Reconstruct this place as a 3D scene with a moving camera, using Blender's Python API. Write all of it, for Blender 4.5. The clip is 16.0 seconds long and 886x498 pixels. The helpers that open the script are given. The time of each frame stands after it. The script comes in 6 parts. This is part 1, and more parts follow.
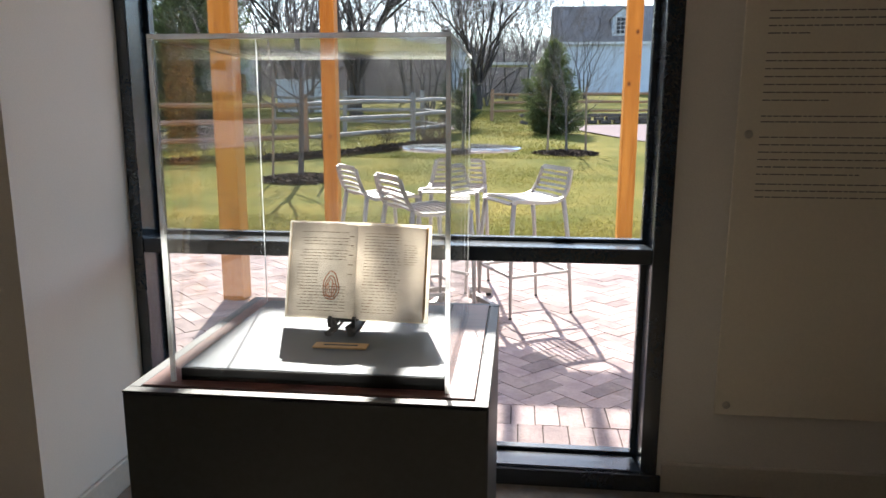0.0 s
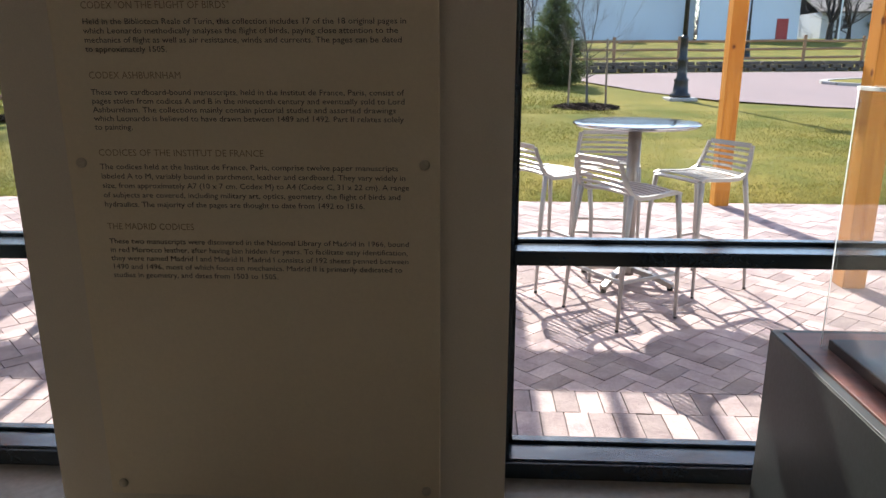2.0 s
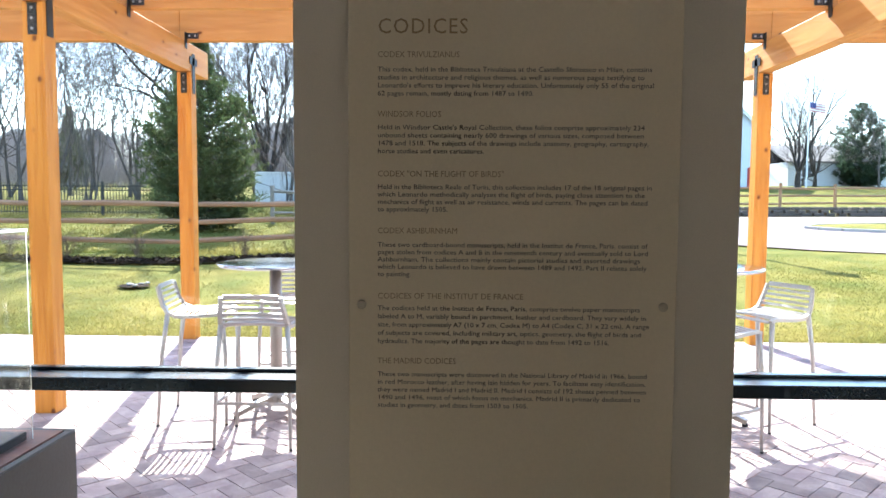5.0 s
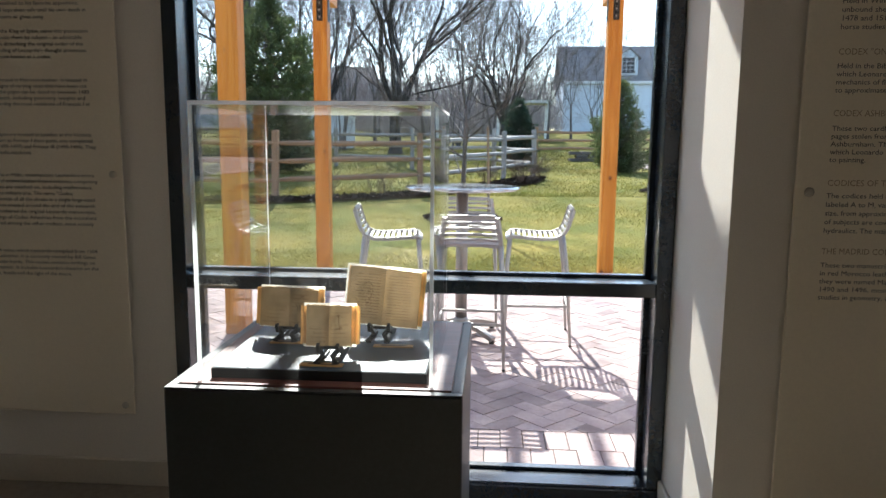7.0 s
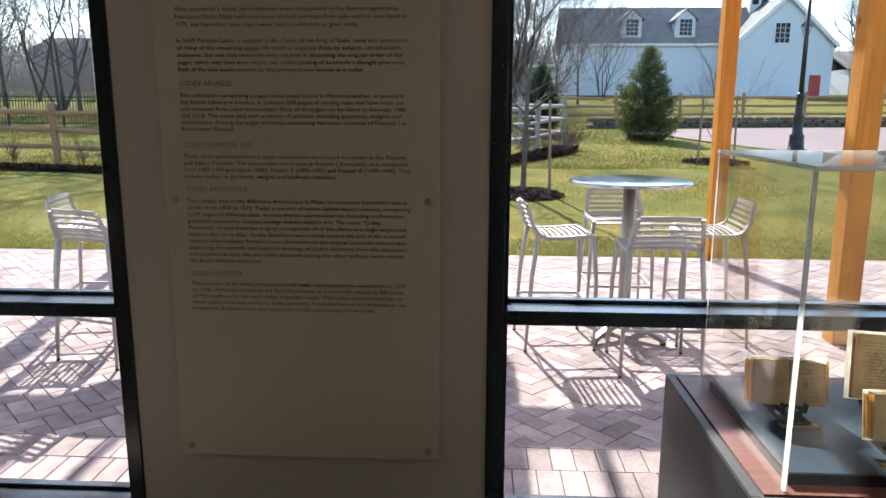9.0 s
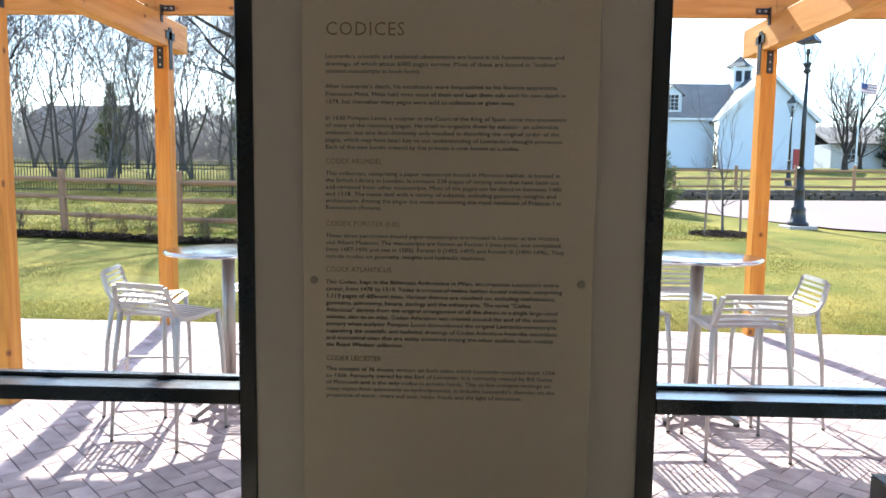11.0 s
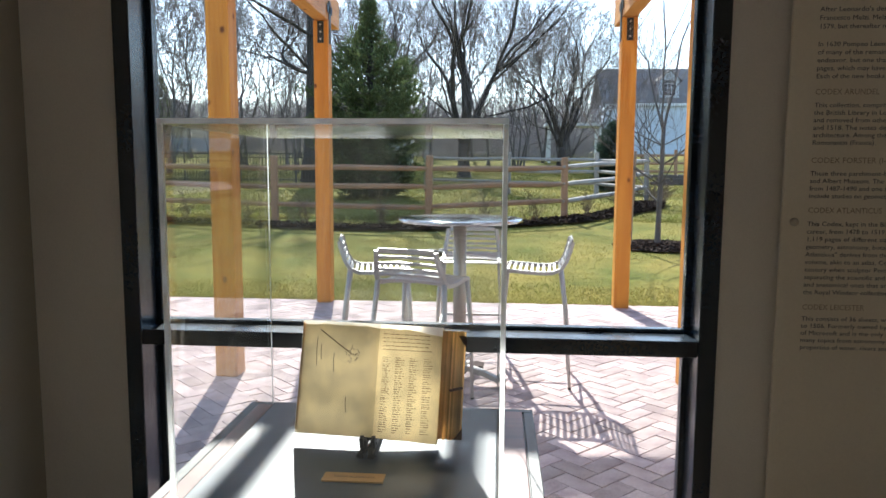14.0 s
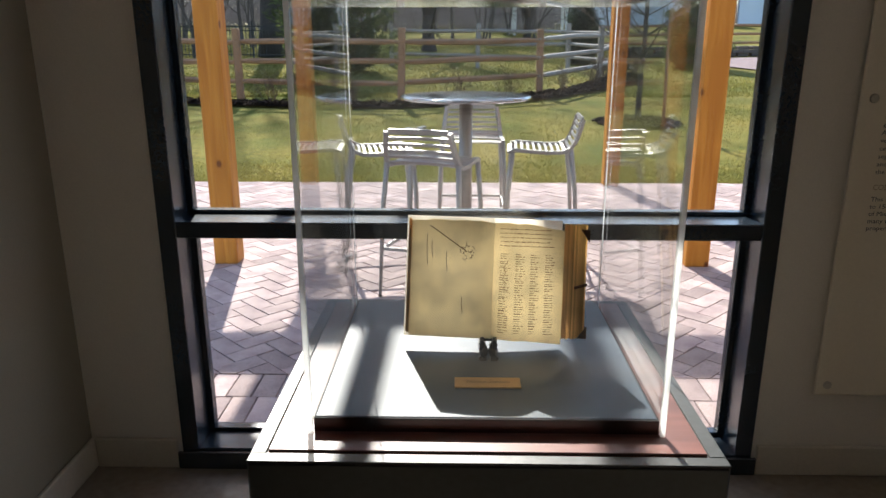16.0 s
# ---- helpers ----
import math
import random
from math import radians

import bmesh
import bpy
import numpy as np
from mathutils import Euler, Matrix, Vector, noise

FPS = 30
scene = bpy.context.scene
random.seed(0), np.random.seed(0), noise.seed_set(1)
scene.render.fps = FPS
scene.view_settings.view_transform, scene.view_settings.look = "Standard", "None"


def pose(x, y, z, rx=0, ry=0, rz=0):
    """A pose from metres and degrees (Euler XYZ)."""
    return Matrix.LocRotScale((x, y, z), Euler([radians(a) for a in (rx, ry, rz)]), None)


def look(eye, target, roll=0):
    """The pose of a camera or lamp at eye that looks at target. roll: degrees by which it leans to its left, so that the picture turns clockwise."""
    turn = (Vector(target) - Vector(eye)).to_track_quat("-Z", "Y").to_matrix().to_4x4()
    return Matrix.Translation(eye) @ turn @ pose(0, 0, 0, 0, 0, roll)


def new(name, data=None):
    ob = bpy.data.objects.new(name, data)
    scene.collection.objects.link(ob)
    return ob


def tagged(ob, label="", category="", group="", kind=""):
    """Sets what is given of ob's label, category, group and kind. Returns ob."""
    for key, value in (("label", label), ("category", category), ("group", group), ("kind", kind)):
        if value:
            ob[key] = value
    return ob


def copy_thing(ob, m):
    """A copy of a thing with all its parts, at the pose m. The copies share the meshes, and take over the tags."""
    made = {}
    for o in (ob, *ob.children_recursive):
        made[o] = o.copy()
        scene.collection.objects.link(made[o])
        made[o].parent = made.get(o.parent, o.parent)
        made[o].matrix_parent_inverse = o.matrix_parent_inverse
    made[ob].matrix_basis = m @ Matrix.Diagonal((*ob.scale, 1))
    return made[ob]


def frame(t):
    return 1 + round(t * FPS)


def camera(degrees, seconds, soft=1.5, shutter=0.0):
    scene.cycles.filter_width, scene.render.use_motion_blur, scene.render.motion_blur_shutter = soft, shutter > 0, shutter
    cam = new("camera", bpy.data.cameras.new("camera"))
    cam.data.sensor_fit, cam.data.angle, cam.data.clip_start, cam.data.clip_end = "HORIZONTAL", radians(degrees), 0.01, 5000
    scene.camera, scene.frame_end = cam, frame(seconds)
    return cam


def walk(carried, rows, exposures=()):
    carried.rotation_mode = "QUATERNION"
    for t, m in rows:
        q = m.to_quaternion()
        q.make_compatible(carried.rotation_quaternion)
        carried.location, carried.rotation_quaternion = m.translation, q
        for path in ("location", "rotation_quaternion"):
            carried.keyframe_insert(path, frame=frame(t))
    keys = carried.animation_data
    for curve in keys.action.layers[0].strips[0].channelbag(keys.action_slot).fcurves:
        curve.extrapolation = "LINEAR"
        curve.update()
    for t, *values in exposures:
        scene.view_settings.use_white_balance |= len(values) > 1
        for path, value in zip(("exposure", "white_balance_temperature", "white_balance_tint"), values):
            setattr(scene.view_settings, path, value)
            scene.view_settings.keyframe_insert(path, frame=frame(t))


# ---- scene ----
cam = camera(63.5, 16.0)
PATH = [
    (0, (-0.069, 0.05, 1.27), (-0.273, 2.003, 0.891), 0.2),
    (0.5, (-0.31, 0.072, 1.292), (-0.52, 2.0, 0.803), 0.2),
    (1, (-0.621, 0.003, 1.33), (-0.784, 1.926, 0.805), 0.3),
    (1.5, (-1.044, 0.045, 1.39), (-1.185, 1.966, 0.851), 0.1),
    (2, (-1.47, 0.088, 1.451), (-1.564, 2.017, 0.93), 0.0),
    (2.5, (-1.737, 0.047, 1.525), (-1.826, 2.005, 1.128), 0.4),
    (3, (-1.908, 0.012, 1.552), (-1.994, 1.998, 1.33), 0.3),
    (5.5, (-2.352, -0.213, 1.439), (-2.392, 1.781, 1.301), 0.4),
    (6, (-2.679, -0.139, 1.371), (-2.768, 1.854, 1.23), 0.3),
    (6.5, (-2.983, -0.2, 1.333), (-3.108, 1.788, 1.155), 0.5),
    (7, (-3.256, -0.188, 1.313), (-3.389, 1.788, 1.03), 0.5),
    (7.5, (-3.48, -0.105, 1.317), (-3.607, 1.853, 0.929), 0.4),
    (8, (-3.74, -0.105, 1.355), (-3.864, 1.845, 0.925), 0.4),
    (8.5, (-4.119, -0.073, 1.432), (-4.224, 1.876, 0.996), 0.3),
    (9, (-4.464, 0.032, 1.497), (-4.565, 1.993, 1.114), 0.2),
    (9.5, (-4.751, 0.02, 1.528), (-4.842, 1.998, 1.243), 0.5),
    (11.8, (-5.1, 0.155, 1.52), (-5.162, 2.151, 1.401), 0.7),
    (12, (-5.17, 0.156, 1.47), (-5.232, 2.153, 1.377), 0.7),
    (12.5, (-5.481, 0.094, 1.427), (-5.54, 2.091, 1.333), 0.7),
    (13, (-5.804, 0.089, 1.375), (-5.912, 2.084, 1.281), 0.7),
    (13.5, (-6.096, 0.179, 1.364), (-6.247, 2.167, 1.217), 0.4),
    (14, (-6.329, 0.182, 1.351), (-6.481, 2.164, 1.129), 0.3),
    (14.5, (-6.468, 0.203, 1.356), (-6.61, 2.177, 1.065), 0.2),
    (15, (-6.548, 0.268, 1.329), (-6.678, 2.224, 0.931), 0.1),
    (15.5, (-6.595, 0.271, 1.322), (-6.67, 2.208, 0.83), -0.3),
    (16, (-6.62, 0.293, 1.352), (-6.66, 2.214, 0.797), 0.0),
]
EXPOSURES = [(0, 1.66, 6462, 9.6), (0.5, 1.48, 6424, 9.2), (1, 1.42, 6424, 9.2), (2, 1.5, 6424, 9.2), (2.5, 1.8, 6310, 8.0), (3, 2.25, 6158, 6.4), (5.5, 2.5, 5968, 4.4), (6, 2.38, 5968, 4.4), (6.5, 2.07, 6025, 5.0), (7, 1.75, 6082, 5.6), (8, 1.6, 6234, 7.2), (8.5, 1.54, 6272, 7.6), (9, 1.54, 6310, 8.0), (9.5, 1.65, 6272, 7.6), (12, 2.27, 6044, 5.2), (12.5, 2.27, 6044, 5.2), (13, 2.12, 6044, 5.2), (13.5, 1.8, 6100, 5.8), (14, 1.62, 6158, 6.4), (15, 1.45, 6310, 8.0), (16, 1.34, 6424, 9.2)]
walk(cam, [(t, look(eye, target, roll)) for t, eye, target, roll in PATH], EXPOSURES)

# ---- world, sun, exposure ----
SUN_EL, SUN_AZ = 39.0, -11.5      # azimuth from +y, negative towards -x
sun_dir = Vector((math.sin(radians(SUN_AZ)) * math.cos(radians(SUN_EL)), math.cos(radians(SUN_AZ)) * math.cos(radians(SUN_EL)), math.sin(radians(SUN_EL))))
world = bpy.data.worlds.new("sky")
scene.world = world
world.use_nodes = True
wn = world.node_tree
sky = wn.nodes.new("ShaderNodeTexSky")
sky.sky_type = "NISHITA"
sky.sun_disc = False
sky.sun_elevation, sky.sun_rotation = radians(SUN_EL), radians(SUN_AZ)
sky.air_density, sky.dust_density, sky.ozone_density = 1.0, 0.6, 1.5
wn.links.new(sky.outputs[0], wn.nodes["Background"].inputs[0])
wn.nodes["Background"].inputs[1].default_value = 0.15
sun = new("sun", bpy.data.lights.new("sun", "SUN"))
sun.data.energy, sun.data.angle, sun.data.color = 4.2, radians(0.55), (1.0, 0.95, 0.87)
sun.matrix_world = look(sun_dir * 60, (0, 0, 0))

# ---- materials ----
def mat(name, base, rough=0.6, metal=0.0, var=0.15, scale=8.0, fine=60.0, bump=0.1, stretch=(1, 1, 1), tint=None, spec=0.5, per_object=0.0, island=0.0, coat=0.0):
    """A surface with broad and fine variation of its colour and a fine relief; tint: a second colour for the broad variation."""
    m = bpy.data.materials.new(name)
    m.use_nodes = True
    nt = m.node_tree
    b = nt.nodes["Principled BSDF"]
    b.inputs["Roughness"].default_value, b.inputs["Metallic"].default_value = rough, metal
    b.inputs["Specular IOR Level"].default_value = spec
    b.inputs["Coat Weight"].default_value = coat
    co = nt.nodes.new("ShaderNodeTexCoord")
    mp = nt.nodes.new("ShaderNodeMapping")
    mp.inputs["Scale"].default_value = stretch
    geo = nt.nodes.new("ShaderNodeNewGeometry")
    nt.links.new(geo.outputs["Position"] if per_object == 0 else co.outputs["Object"], mp.inputs[0])
    n1, n2 = nt.nodes.new("ShaderNodeTexNoise"), nt.nodes.new("ShaderNodeTexNoise")
    n1.inputs["Scale"].default_value, n2.inputs["Scale"].default_value = scale, fine
    n1.inputs["Detail"].default_value, n2.inputs["Detail"].default_value = 4, 3
    nt.links.new(mp.outputs[0], n1.inputs[0]), nt.links.new(mp.outputs[0], n2.inputs[0])
    mix = nt.nodes.new("ShaderNodeMix")
    mix.data_type = "RGBA"
    c2 = tint if tint else tuple(max(0.0, c * (1 - 1.6 * var)) for c in base)
    mix.inputs[6].default_value, mix.inputs[7].default_value = (*base, 1), (*c2, 1)
    ramp = nt.nodes.new("ShaderNodeMapRange")
    ramp.inputs[1].default_value, ramp.inputs[2].default_value = 0.35, 0.68
    nt.links.new(n1.outputs[0], ramp.inputs[0]), nt.links.new(ramp.outputs[0], mix.inputs[0])
    hsv = nt.nodes.new("ShaderNodeHueSaturation")
    nt.links.new(mix.outputs[2], hsv.inputs["Color"])
    val = nt.nodes.new("ShaderNodeMapRange")
    val.inputs[3].default_value, val.inputs[4].default_value = 1 - var, 1 + var
    val.inputs[1].default_value, val.inputs[2].default_value = 0.3, 0.7
    nt.links.new(n2.outputs[0], val.inputs[0])
    last = val.outputs[0]
    if per_object or island:
        rnd = nt.nodes.new("ShaderNodeObjectInfo").outputs["Random"] if per_object else geo.outputs["Random Per Island"]
        amount = per_object or island
        mr = nt.nodes.new("ShaderNodeMapRange")
        mr.inputs[3].default_value, mr.inputs[4].default_value = 1 - amount, 1 + amount
        nt.links.new(rnd, mr.inputs[0])
        mul = nt.nodes.new("ShaderNodeMath")
        mul.operation = "MULTIPLY"
        nt.links.new(last, mul.inputs[0]), nt.links.new(mr.outputs[0], mul.inputs[1])
        last = mul.outputs[0]
    nt.links.new(last, hsv.inputs["Value"])
    nt.links.new(hsv.outputs[0], b.inputs["Base Color"])
    if bump:
        bp = nt.nodes.new("ShaderNodeBump")
        bp.inputs["Strength"].default_value, bp.inputs["Distance"].default_value = bump, 0.01
        nt.links.new(n2.outputs[0], bp.inputs["Height"]), nt.links.new(bp.outputs[0], b.inputs["Normal"])
    return m


def wood_mat(name, light, dark, axis, rough=0.55, knots=True):
    """Planed softwood: grain along an axis of the world (0, 1 or 2) and scattered dark knots."""
    m = bpy.data.materials.new(name)
    m.use_nodes = True
    nt = m.node_tree
    b = nt.nodes["Principled BSDF"]
    b.inputs["Roughness"].default_value, b.inputs["Specular IOR Level"].default_value = rough, 0.25
    geo = nt.nodes.new("ShaderNodeNewGeometry")
    mp = nt.nodes.new("ShaderNodeMapping")
    mp.inputs["Scale"].default_value = tuple(0.9 if i == axis else 14.0 for i in range(3))
    nt.links.new(geo.outputs["Position"], mp.inputs[0])
    n = nt.nodes.new("ShaderNodeTexNoise")
    n.inputs["Scale"].default_value, n.inputs["Detail"].default_value, n.inputs["Distortion"].default_value = 1.6, 6, 0.7
    nt.links.new(mp.outputs[0], n.inputs[0])
    r = nt.nodes.new("ShaderNodeValToRGB")
    r.color_ramp.elements[0].position, r.color_ramp.elements[1].position = 0.32, 0.7
    r.color_ramp.elements[0].color, r.color_ramp.elements[1].color = (*dark, 1), (*light, 1)
    nt.links.new(n.outputs[0], r.inputs[0])
    out = r.outputs[0]
    if knots:
        mk = nt.nodes.new("ShaderNodeMapping")
        mk.inputs["Scale"].default_value = tuple(4.4 if i == axis else 6.0 for i in range(3))
        nt.links.new(geo.outputs["Position"], mk.inputs[0])
        v = nt.nodes.new("ShaderNodeTexVoronoi")
        v.inputs["Scale"].default_value, v.inputs["Randomness"].default_value = 1.0, 1.0
        nt.links.new(mk.outputs[0], v.inputs[0])
        kr = nt.nodes.new("ShaderNodeMapRange")
        kr.inputs[1].default_value, kr.inputs[2].default_value, kr.inputs[3].default_value, kr.inputs[4].default_value = 0.07, 0.14, 1.0, 0.0
        nt.links.new(v.outputs["Distance"], kr.inputs[0])
        mx = nt.nodes.new("ShaderNodeMix")
        mx.data_type = "RGBA"
        mx.inputs[7].default_value = (0.16, 0.05, 0.015, 1)
        nt.links.new(kr.outputs[0], mx.inputs[0]), nt.links.new(out, mx.inputs[6])
        out = mx.outputs[2]
    nt.links.new(out, b.inputs["Base Color"])
    bp = nt.nodes.new("ShaderNodeBump")
    bp.inputs["Strength"].default_value, bp.inputs["Distance"].default_value = 0.15, 0.004
    nt.links.new(n.outputs[0], bp.inputs["Height"]), nt.links.new(bp.outputs[0], b.inputs["Normal"])
    return m


def sheet_mat(name, tint, gloss=1.0, rough=0.0, veil=0.0):
    """A clear sheet of glass or acrylic: light passes straight on, the surface mirrors more the flatter it is seen."""
    m = bpy.data.materials.new(name)
    m.use_nodes = True
    nt = m.node_tree
    nt.nodes.remove(nt.nodes["Principled BSDF"])
    tr, gl, mx, lw = nt.nodes.new("ShaderNodeBsdfTransparent"), nt.nodes.new("ShaderNodeBsdfGlossy"), nt.nodes.new("ShaderNodeMixShader"), nt.nodes.new("ShaderNodeLayerWeight")
    tr.inputs[0].default_value = (*tint, 1)
    gl.inputs["Roughness"].default_value = rough
    lw.inputs[0].default_value = 0.5
    p, k = nt.nodes.new("ShaderNodeMath"), nt.nodes.new("ShaderNodeMapRange")
    p.operation = "POWER"
    p.inputs[1].default_value = 5.0
    k.inputs[3].default_value, k.inputs[4].default_value = 0.04 * gloss, gloss
    nt.links.new(lw.outputs["Facing"], p.inputs[0]), nt.links.new(p.outputs[0], k.inputs[0]), nt.links.new(k.outputs[0], mx.inputs[0])
    nt.links.new(tr.outputs[0], mx.inputs[1]), nt.links.new(gl.outputs[0], mx.inputs[2])
    last = mx
    if veil:                     # a thin milky veil that scatters light on
        tl, md, nz, mr = nt.nodes.new("ShaderNodeBsdfTranslucent"), nt.nodes.new("ShaderNodeMixShader"), nt.nodes.new("ShaderNodeTexNoise"), nt.nodes.new("ShaderNodeMapRange")
        tl.inputs[0].default_value = (0.9, 0.9, 0.88, 1)
        nz.inputs["Scale"].default_value, nz.inputs["Detail"].default_value = 5.0, 5
        mr.inputs[1].default_value, mr.inputs[2].default_value, mr.inputs[3].default_value, mr.inputs[4].default_value = 0.3, 0.75, veil * 0.3, veil * 1.8
        nt.links.new(nz.outputs[0], mr.inputs[0]), nt.links.new(mr.outputs[0], md.inputs[0])
        nt.links.new(mx.outputs[0], md.inputs[1]), nt.links.new(tl.outputs[0], md.inputs[2])
        last = md
    nt.links.new(last.outputs[0], nt.nodes["Material Output"].inputs[0])
    return m


def blade_mat(name, base, tint, share=0.5, clear=0.0):
    """Thin leaves that let part of the light through; clear: the share that passes straight on."""
    m = mat(name, base, 0.8, var=0.2, scale=0.6, fine=20, bump=0, island=0.35, tint=tint, spec=0.1)
    nt = m.node_tree
    b = nt.nodes["Principled BSDF"]
    t, mx = nt.nodes.new("ShaderNodeBsdfTranslucent"), nt.nodes.new("ShaderNodeMixShader")
    nt.links.new(b.inputs["Base Color"].links[0].from_socket, t.inputs[0])
    mx.inputs[0].default_value = share
    nt.links.new(b.outputs[0], mx.inputs[1]), nt.links.new(t.outputs[0], mx.inputs[2])
    last = mx
    if clear:
        tr, last = nt.nodes.new("ShaderNodeBsdfTransparent"), nt.nodes.new("ShaderNodeMixShader")
        last.inputs[0].default_value = clear
        nt.links.new(mx.outputs[0], last.inputs[1]), nt.links.new(tr.outputs[0], last.inputs[2])
    nt.links.new(last.outputs[0], nt.nodes["Material Output"].inputs[0])
    return m


M_WALL = mat("wall_paint", (0.82, 0.765, 0.68), 0.75, var=0.03, scale=1.2, fine=220, bump=0.06)
M_CEIL = mat("ceiling_paint", (0.82, 0.81, 0.78), 0.85, var=0.03, scale=1.0, fine=150, bump=0.05)
M_BASE = mat("baseboard_paint", (0.66, 0.6, 0.5), 0.5, var=0.04, scale=2, fine=90, bump=0.03)
M_FLOOR = mat("polished_concrete", (0.285, 0.24, 0.185), 0.30, var=0.14, scale=1.8, fine=35, bump=0.03, tint=(0.235, 0.205, 0.17), spec=0.5)
# black frame, tinted blue for the skylight on sills and rail tops
M_FRAME = mat("black_aluminium_sky_tint", (0.017, 0.029, 0.044), 0.22, metal=0.0, var=0.2, scale=4, fine=160, bump=0.02, spec=1.0)
M_GLASS = sheet_mat("window_glass", (0.97, 0.98, 0.975), 0.8)
M_ACRYL = sheet_mat("clear_acrylic", (0.988, 0.993, 0.991), 1.0, veil=0.0035)
# whitened edge: light piped along the acrylic is put into its colour
M_EDGE = blade_mat("piped_light_edge", (0.95, 0.97, 0.97), (0.9, 0.93, 0.93), 0.75, 0.3)
M_PANEL = mat("frosted_sign_acrylic", (0.87, 0.785, 0.63), 0.42, var=0.02, scale=0.8, fine=120, bump=0.0)
M_INK = mat("dark_ink", (0.03, 0.028, 0.026), 0.6, var=0.1, scale=30, fine=200, bump=0)
M_INKPALE = mat("greyed_ink", (0.26, 0.23, 0.19), 0.6, var=0.1, scale=30, fine=200, bump=0)
M_GOLDINK = mat("tan_ink", (0.44, 0.33, 0.19), 0.55, var=0.1, scale=30, fine=200, bump=0)
M_STEEL = mat("brushed_steel_stud", (0.62, 0.57, 0.48), 0.4, metal=0.45, var=0.08, scale=60, fine=400, bump=0.03)
M_PED = mat("black_pedestal_paint", (0.022, 0.029, 0.029), 0.45, var=0.2, scale=3, fine=90, bump=0.04, spec=0.8)
M_MAHOG = wood_mat("red_brown_board", (0.22, 0.076, 0.055), (0.12, 0.038, 0.028), 0, 0.4, knots=False)
M_MAHOG.node_tree.nodes["Principled BSDF"].inputs["Specular IOR Level"].default_value = 0.75
# black slab; the blue in its base stands in for mirrored sky
M_SLAB = mat("black_slab_sky_tint", (0.014, 0.040, 0.068), 0.42, var=0.15, scale=5, fine=320, bump=0.08, spec=0.5)
# pages pass much light so the sun behind brightens their fronts
M_PAGE = blade_mat("old_paper", (0.92, 0.83, 0.58), (0.88, 0.76, 0.48), 0.56)
M_PAGE2 = blade_mat("pale_paper", (0.93, 0.92, 0.92), (0.90, 0.88, 0.87), 0.66)
M_PAGE3 = blade_mat("brown_paper", (0.62, 0.49, 0.31), (0.50, 0.37, 0.21), 0.30)
M_LEAFEDGE = blade_mat("stained_leaf_edges", (0.92, 0.76, 0.46), (0.62, 0.42, 0.19), 0.62)
M_EDGEBAND = mat("matte_black_edge", (0.010, 0.010, 0.011), 0.6, var=0.2, scale=8, fine=200, bump=0.05, spec=0.15)
M_PAGEEDGE = mat("page_edges", (0.34, 0.24, 0.11), 0.9, var=0.25, scale=25, fine=300, bump=0.3, tint=(0.20, 0.12, 0.05), spec=0.1)
M_LEATHER = mat("brown_leather", (0.12, 0.055, 0.025), 0.55, var=0.25, scale=20, fine=180, bump=0.25)
# made-up pale cover, translucent so that sun reaches and lifts the pages
M_THINCOVER = blade_mat("translucent_book_cover", (0.94, 0.92, 0.86), (0.9, 0.86, 0.78), 0.72)
M_SEPIA = blade_mat("sepia_ink", (0.20, 0.115, 0.055), (0.14, 0.08, 0.04), 0.4)
M_REDINK = blade_mat("red_chalk", (0.78, 0.34, 0.20), (0.70, 0.27, 0.15), 0.62)
M_BRASS = mat("brass_plate", (0.55, 0.32, 0.11), 0.4, metal=0.35, var=0.08, scale=30, fine=300, bump=0.02)
M_BLACKPL = mat("black_plastic", (0.012, 0.012, 0.013), 0.4, var=0.1, scale=20, fine=200, bump=0.03)
# same stain throughout: joists and beams are dulled for a hazy veil
M_CEDAR_X = wood_mat("stained_cedar_x_hazed", (0.62, 0.325, 0.105), (0.45, 0.20, 0.05), 0)
M_CEDAR_Y = wood_mat("stained_cedar_y_hazed", (0.62, 0.325, 0.105), (0.45, 0.20, 0.05), 1)
# posts get a deeper orange for their backlit, shaded side
M_CEDAR_Z = wood_mat("stained_cedar_z_shaded", (0.63, 0.285, 0.05), (0.44, 0.165, 0.024), 2)
M_BRACKET = mat("black_steel_bracket", (0.02, 0.023, 0.027), 0.5, metal=0.3, var=0.2, scale=20, fine=150, bump=0.05)
M_BOLT = mat("zinc_bolt", (0.45, 0.45, 0.46), 0.35, metal=0.9, var=0.1, scale=60, fine=300, bump=0.03)
M_ALU = mat("silver_powder_coat", (0.44, 0.42, 0.41), 0.5, metal=0.6, var=0.05, scale=15, fine=300, bump=0.03)
M_TABLETOP = mat("spun_aluminium", (0.56, 0.57, 0.60), 0.12, metal=0.95, var=0.05, scale=6, fine=200, bump=0.02)
M_TABLEPOLE = mat("aged_aluminium", (0.36, 0.33, 0.31), 0.45, metal=0.9, var=0.08, scale=6, fine=160, bump=0.03)
M_PAVER = mat("red_clay_paver", (0.46, 0.362, 0.342), 0.85, var=0.14, scale=7, fine=70, bump=0.35, spec=0.2, per_object=0.27, tint=(0.33, 0.25, 0.25))
M_PAVERJ = mat("red_clay_paver_field", (0.46, 0.362, 0.342), 0.85, var=0.14, scale=7, fine=70, bump=0.35, spec=0.2, island=0.27, tint=(0.33, 0.25, 0.25))
M_SAND = mat("joint_sand", (0.10, 0.075, 0.065), 0.95, var=0.2, scale=10, fine=200, bump=0.4)
M_GRASS = mat("lawn", (0.205, 0.166, 0.042), 0.95, var=0.65, scale=0.9, fine=26, bump=1.0, tint=(0.092, 0.104, 0.022), spec=0.05)
